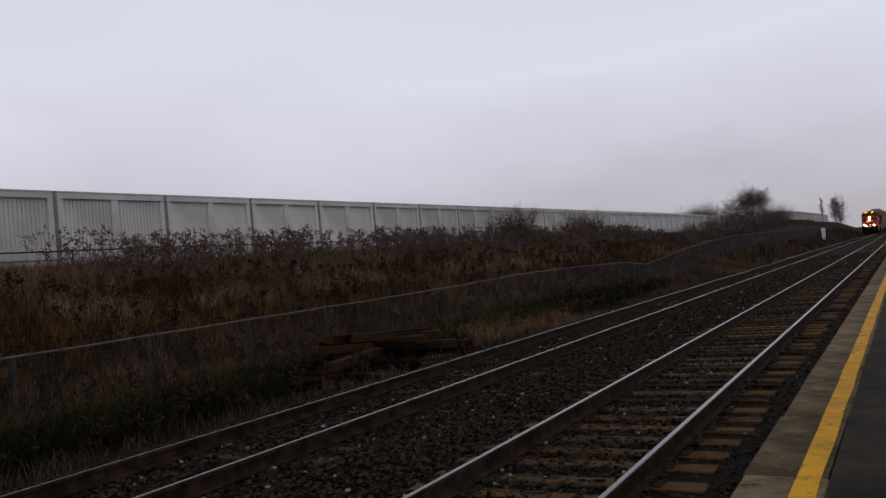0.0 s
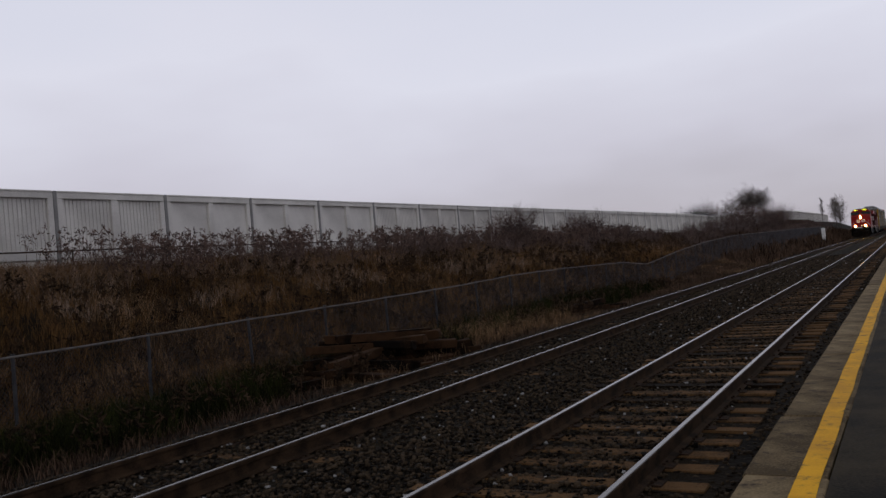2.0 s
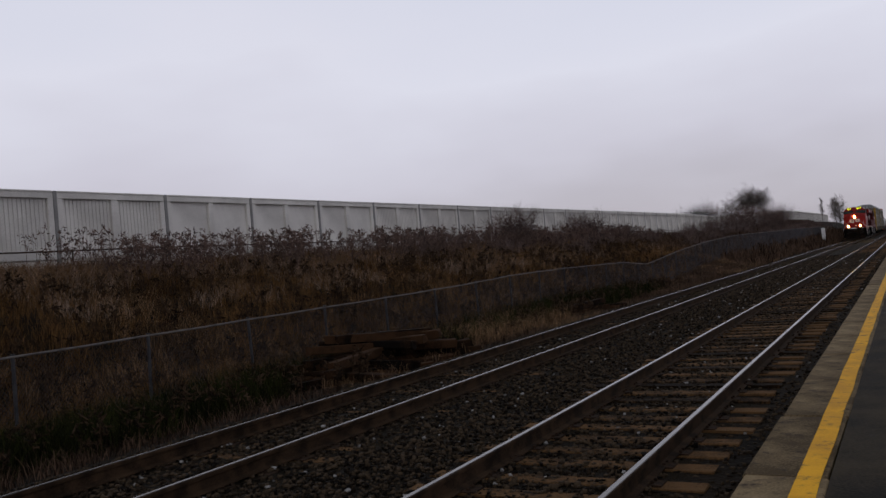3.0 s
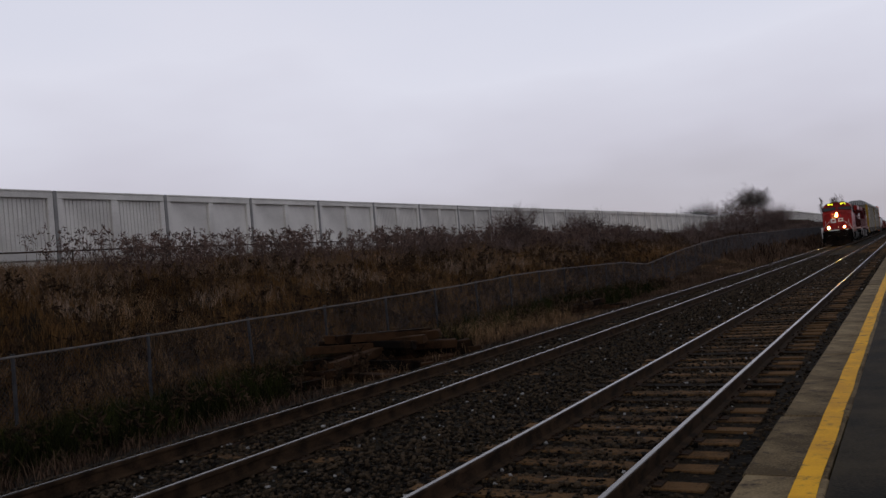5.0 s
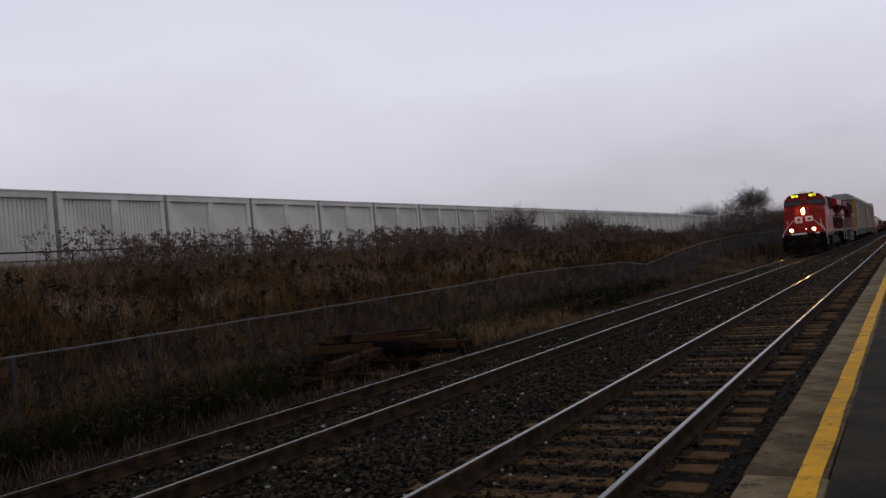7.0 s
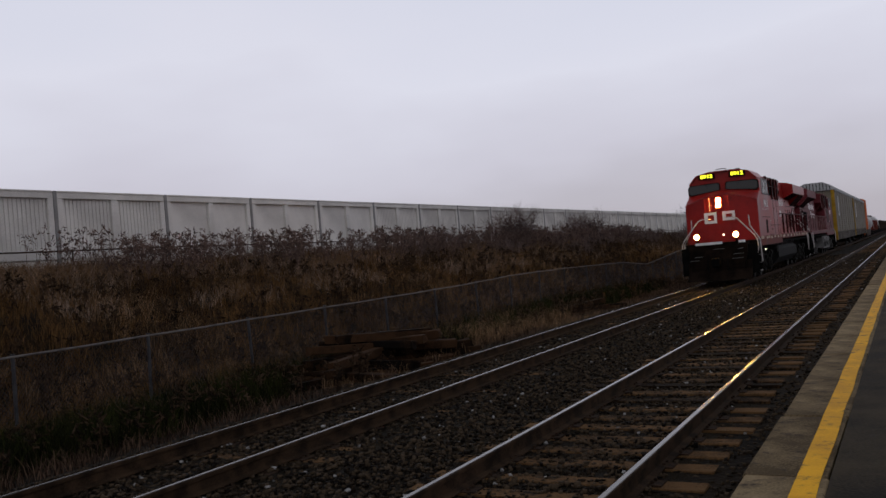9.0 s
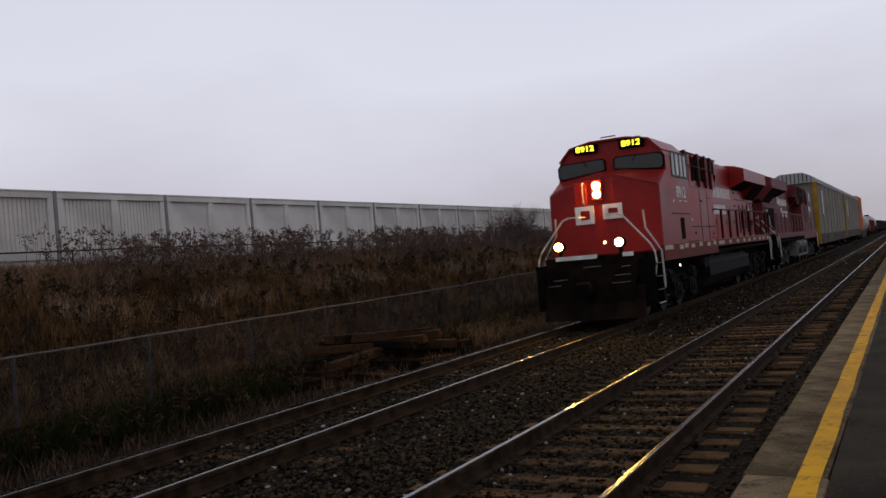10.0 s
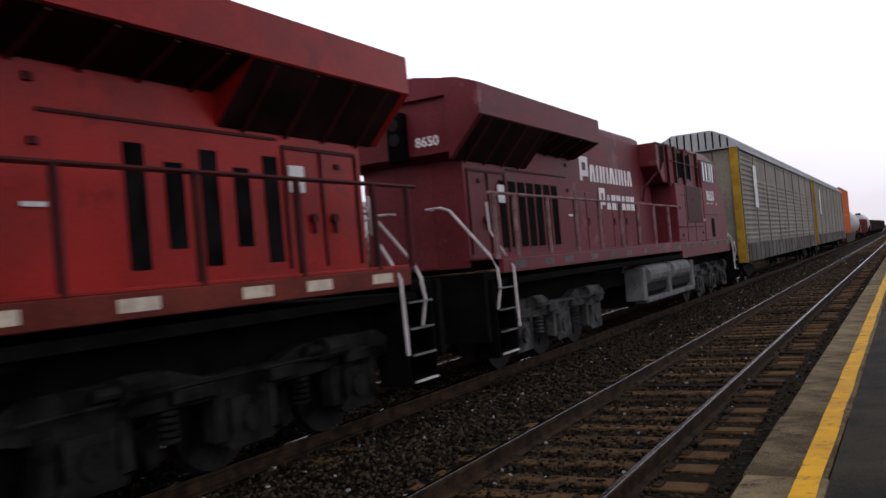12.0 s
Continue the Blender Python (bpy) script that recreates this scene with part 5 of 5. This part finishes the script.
blades("bank_grass", "dry brown grass and weeds on the bank", 150000, (-24.6, -12.7, 8, 70), 0.50, 0.0045, GRASS_BROWN, 21, 1.25, 1.2, None, 0.02)
blades("straw_tufts", "pale straw grass tufts on the bank", 95000, (-24.5, -14.2, 10, 75), 0.50, 0.0034, GRASS_TAN, 22, 1.3, 1.15, patchy(0.30, 0.08, 3.0), 0.02)
blades("trackside_weeds", "olive and brown weeds between fence and track", 60000, (-12.6, -10.2, 5, 40), 0.55, 0.006, GRASS_OLIVE, 23, 1.0, 1.3, off_pile, 0.01)
blades("trackside_brown_grass", "brown dead grass between fence and track", 44000, (-12.6, -9.1, 5, 75), 0.26, 0.005, GRASS_DULL, 24, 1.2, 1.1, off_pile, 0.02)
blades("trackside_straw", "pale straw grass beside the track", 26000, (-12.3, -8.9, 5, 70), 0.30, 0.0036, GRASS_TAN, 25, 1.2, 1.1, patchy(0.28, 0.12, 9.0), 0.012)
blades("straw_patch", "thick pale straw grass beside the fence", 16000, (-12.0, -9.9, 19.5, 27), 0.50, 0.0042, GRASS_TAN, 28, 1.3, 1.0, patchy(0.5, -0.2, 4.0), 0.0)
blades("crest_grass", "grey tan weeds along the top of the bank", 75000, (-24.7, -17.0, 13, 70), 0.45, 0.0040, GRASS_GREY, 27, 1.3, 1.15, patchy(0.35, -0.12, 12.0), 0.02)
blades("far_bank_grass", "brown scrub grass on the far bank", 42000, (-24.6, -9.4, 65, 230), 0.75, 0.016, GRASS_DULL, 26, 0.7, 1.3, None, 0.008)


def weed_stand(name, label, count, area, tall, seed, dense=1.0, keep=None, material=WEED):
    """Tall dead weeds: a stalk with side shoots and ragged seed heads."""
    r = np.random.default_rng(seed)
    V, F = [], []

    def shard(p, q, w0, w1):
        d = np.array(q) - np.array(p)
        side = np.cross(d, r.normal(size=3))
        side /= np.linalg.norm(side) + 1e-9
        other = np.cross(d, side)
        other /= np.linalg.norm(other) + 1e-9
        b = len(V)
        for c, w in ((np.array(p), w0), (np.array(q), w1)):
            for k in range(3):
                a = 2.094 * k
                V.append(c + w * (math.cos(a) * side + math.sin(a) * other))
        for k in range(3):
            F.append((b + k, b + (k + 1) % 3, b + 3 + (k + 1) % 3, b + 3 + k))

    x0, x1, y0, y1 = area
    for i in range(count):
        x, y = r.uniform(x0, x1), y0 + (y1 - y0) * r.random() ** dense
        if keep is not None and not keep(x, y):
            continue
        z, h = land(x, y) - 0.05, tall * r.uniform(0.6, 1.2)
        wide = 0.006 + 0.0001 * y
        lx, ly = r.normal(0, 0.08) * h, r.normal(0, 0.08) * h
        mid, top = (x + lx * 0.4, y + ly * 0.4, z + h * 0.6), (x + lx, y + ly, z + h)
        shard((x, y, z), mid, wide, wide * 0.8)
        shard(mid, top, wide * 0.8, wide * 0.5)
        for j in range(r.integers(3, 8)):
            s = r.uniform(0.45, 1.0)
            p = np.array((x + lx * s, y + ly * s, z + h * s))
            a, l = r.uniform(0, 6.28), h * r.uniform(0.10, 0.26) * (1.3 - s * 0.5)
            q = p + np.array((math.cos(a) * l * 0.7, math.sin(a) * l * 0.7, l * r.uniform(0.2, 0.9)))
            shard(p, q, wide * 0.6, wide * 0.35)
            for k in range(r.integers(2, 5)):
                e = q + r.normal(0, 0.03, 3)
                shard(e, e + r.normal(0, 0.055, 3), 0.016 + 0.0002 * y, 0.005)
        for k in range(r.integers(3, 7)):
            e = np.array(top) + r.normal(0, 0.035, 3)
            shard(e, e + r.normal(0, 0.055, 3) + (0, 0, 0.04), 0.018 + 0.0002 * y, 0.006)
    return tagged(stuff_mesh(name, np.array(V), F, material), label, "weeds", kind="stuff")


weed_stand("crest_weeds", "tall dead weeds with ragged seed heads before the wall", 1800, (-23.8, -18.8, 16.5, 75), 1.2, 31, 1.1, patchy(0.3, -0.15, 5.0))
weed_stand("bank_weeds", "dead weed stalks scattered on the bank", 1000, (-19, -12.8, 7, 60), 0.7, 32, 1.2, None, WEED_DARK)
weed_stand("verge_weeds", "dead weed stalks beside the track", 300, (-12.2, -9.6, 6, 45), 0.6, 33, 1.2, None, WEED_DARK)


def branching(V, F, r, p, d, length, width, level, spread, twist):
    """Grow one branch and its twigs into V and F as three-sided bars."""
    steps = 3 if level > 0 else 2
    p = np.array(p, float)
    for s in range(steps):
        q = p + d * length / steps
        w0, w1 = width * (1 - s / steps * 0.6), width * (1 - (s + 1) / steps * 0.6)
        side = np.cross(d, (0.31, 0.57, 0.76))
        side /= np.linalg.norm(side) + 1e-9
        other = np.cross(d, side)
        b = len(V)
        for c, w in ((p, w0), (q, w1)):
            for k in range(3):
                a = 2.094 * k
                V.append(c + w * (math.cos(a) * side + math.sin(a) * other))
        for k in range(3):
            F.append((b + k, b + (k + 1) % 3, b + 3 + (k + 1) % 3, b + 3 + k))
        if level > 0:
            for j in range(2 if level > 1 else 3):
                e = d + r.normal(0, spread, 3)
                e /= np.linalg.norm(e)
                branching(V, F, r, q, e, length * r.uniform(0.5, 0.75), max(w1 * 0.6, 0.006), level - 1, spread, twist)
        p = q
        d = d + r.normal(0, twist, 3)
        d /= np.linalg.norm(d)


def bush(x, y, radius, high, stems, seed, label, thick=0.014, material=TWIG):
    r = np.random.default_rng(seed)
    b = tagged(empty("bush", pose(x, y, land(x, y))), label, "bush", "bare bushes")
    V, F = [], []
    for i in range(stems):
        a, o = r.uniform(0, 6.28), r.random() ** 0.6 * radius
        lean = np.array((math.cos(a) * 0.35 * o / radius, math.sin(a) * 0.35 * o / radius, 1.0)) + r.normal(0, 0.12, 3)
        lean /= np.linalg.norm(lean)
        branching(V, F, r, (math.cos(a) * o * 0.6, math.sin(a) * o * 0.6, -0.1), lean, high * 0.62 * r.uniform(0.7, 1.0), thick, 2, 0.42, 0.12)
    stuff_mesh("twig_crown", V, F, material, b)
    return b


def tree(x, y, high, crown, trunk, limbs, seed, label, spread=0.45, upright=0.6, thick=0.035, base=0.25):
    r = np.random.default_rng(seed)
    t = tagged(empty("tree", pose(x, y, land(x, y))), label, "tree", "bare trees")
    bm = B()
    tube(bm, [(0, 0, -0.3), (0.05, 0, high * 0.2), (-0.05, 0.05, high * 0.45), (0.02, 0.0, high * 0.7)], trunk, 7)
    for v in bm.verts:
        k = 1 - 0.75 * max(0.0, v.co.z) / (high * 0.7)
        v.co.x *= k
        v.co.y *= k
    part("trunk", bm, HAZED_BARK, t)
    V, F = [], []
    for i in range(limbs):
        s = base + (0.68 - base) * (i + r.random()) / limbs
        a = i * 2.4 + r.normal(0, 0.3)
        d = np.array((math.cos(a) * (1 - upright), math.sin(a) * (1 - upright), upright * r.uniform(0.7, 1.1)))
        d /= np.linalg.norm(d)
        branching(V, F, r, (0, 0, high * s), d, crown * r.uniform(0.42, 0.62), thick, 3, spread, 0.14)
    stuff_mesh("crown", V, F, HAZED_BARK, t)
    return t


BUSH = "bare dark brown bush of dense thin twigs on the bank"
for i, (x, y, rad, high, stems) in enumerate((
        (-21.0, 47.2, 1.6, 2.5, 46), (-21.5, 61.5, 2.2, 2.3, 60), (-20.5, 66.5, 1.5, 1.7, 34), (-19.5, 71.0, 1.4, 1.3, 30), (-21, 54, 1.0, 1.1, 22),
        (-21.0, 100, 2.5, 2.0, 46), (-20.5, 112, 2.8, 2.6, 50), (-20.0, 124, 3.0, 4.2, 56), (-19.0, 134, 3.0, 4.6, 56), (-18.5, 143, 3.2, 4.4, 56), (-19.5, 152, 3.0, 4.0, 46),
        (-16.0, 118, 2.2, 1.6, 36), (-15.0, 138, 2.5, 2.0, 36), (-16.5, 160, 2.8, 2.4, 36), (-17, 178, 3, 2.4, 36), (-16, 196, 3, 2.6, 36),
        (-20.5, 34.5, 1.2, 1.2, 16), (-21.5, 39.5, 1.4, 1.4, 20), (-19.5, 43.0, 1.3, 1.2, 18), (-18.0, 50.5, 1.6, 1.1, 20), (-19.0, 57.5, 1.8, 1.3, 24),
        (-19.0, 84, 2.0, 1.3, 36), (-18.0, 92, 2.0, 1.3, 36), (-16.5, 76, 1.5, 1.0, 26), (-15.0, 100, 2.0, 1.2, 30))):
    bush(x, y, rad, high, stems, 50 + i, BUSH, 0.009 + 0.00008 * y)
# far trees: haze is in the bark colour, there is no mist
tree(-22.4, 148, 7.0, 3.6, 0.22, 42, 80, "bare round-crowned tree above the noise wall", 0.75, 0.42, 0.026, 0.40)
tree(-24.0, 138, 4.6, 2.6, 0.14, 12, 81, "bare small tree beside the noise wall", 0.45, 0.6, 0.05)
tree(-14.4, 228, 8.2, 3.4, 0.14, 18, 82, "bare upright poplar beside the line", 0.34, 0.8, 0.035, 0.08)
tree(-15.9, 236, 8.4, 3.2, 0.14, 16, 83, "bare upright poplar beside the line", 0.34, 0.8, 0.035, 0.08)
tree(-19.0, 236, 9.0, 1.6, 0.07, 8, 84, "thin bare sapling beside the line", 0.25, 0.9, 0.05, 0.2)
for i, (x, y, rad, high, stems) in enumerate(((-26.5, 124.5, 1.2, 4.4, 60), (-26.3, 133, 1.6, 4.8, 40))):
    bush(x, y, rad, high, stems, 90 + i, "dark rounded evergreen shrub behind the noise wall", 0.03, EVERGREEN if i == 0 else TWIG)

# ---------------------------------------------------------------- trackside things
OLD_TIE = surface("weathered_old_tie", (0.003, 0.002, 0.0013), (0.036, 0.018, 0.0085), 0.9, scale=3, fine=30, bump=0.8, depth=0.02, each=0.4)


def tie_pile():
    rnd = random.Random(5)
    rows = []
    for layer, many in enumerate((11, 9, 6, 4, 2)):
        for k in range(many):
            near = 1 - 0.2 * layer
            rows.append((-10.65 + rnd.uniform(-0.7, 0.7) * near, 15.3 + 0.2 * layer + 3.2 * near * ((k + 0.5) / many - 0.5), 0.05 + 0.17 * layer + rnd.uniform(-0.03, 0.03), rnd.gauss(140, 26)))
    rows += [(-10.5, 28.6, 0.05, 150), (-10.6, 29.4, 0.05, 130), (-10.5, 29.0, 0.22, 165), (-10.6, 30.2, 0.05, 120)]
    for i, (x, y, z, turn) in enumerate(rows):
        bm = B()
        box(bm, -0.115, 0.115, -1.25, 1.25, -0.09, 0.09, 0.014)
        for v in bm.verts:
            v.co += Vector((rnd.uniform(-0.015, 0.015), rnd.uniform(-0.05, 0.05), rnd.uniform(-0.015, 0.015)))
        ob = part("old_tie", bm, OLD_TIE)
        ob.matrix_basis = pose(x + 0.1, y, land(x, y) + z + 0.06, rnd.uniform(-5, 5), rnd.uniform(-6, 6), turn)
        tagged(ob, "discarded rotten timber tie in a heap beside the fence", "railway tie", "heap of old ties")


tie_pile()


def relay_box(x, y):
    z = land(x, y)
    c = tagged(empty("trackside_cabinet", pose(x, y, z)), "dirty white metal signal cabinet standing beside the track", "cabinet")
    bm = B()
    box(bm, -0.25, 0.25, -0.2, 0.2, 0.15, 1.95, 0.02)
    part("cabinet_body", bm, WHITE, c)
    bm = B()
    box(bm, -0.29, 0.29, -0.24, 0.24, 1.95, 2.05, 0.02)
    part("cabinet_roof", bm, PALE_GREY, c)
    bm = B()
    box(bm, -0.2, 0.2, -0.222, -0.2, 0.25, 1.85, 0.01)
    part("cabinet_door", bm, WHITE, c)
    bm = B()
    box(bm, -0.3, 0.3, -0.25, 0.25, -0.2, 0.15)
    part("cabinet_base", bm, CONCRETE, c)


relay_box(-11.4, 141)


def motions():
    train_motion()


motions()
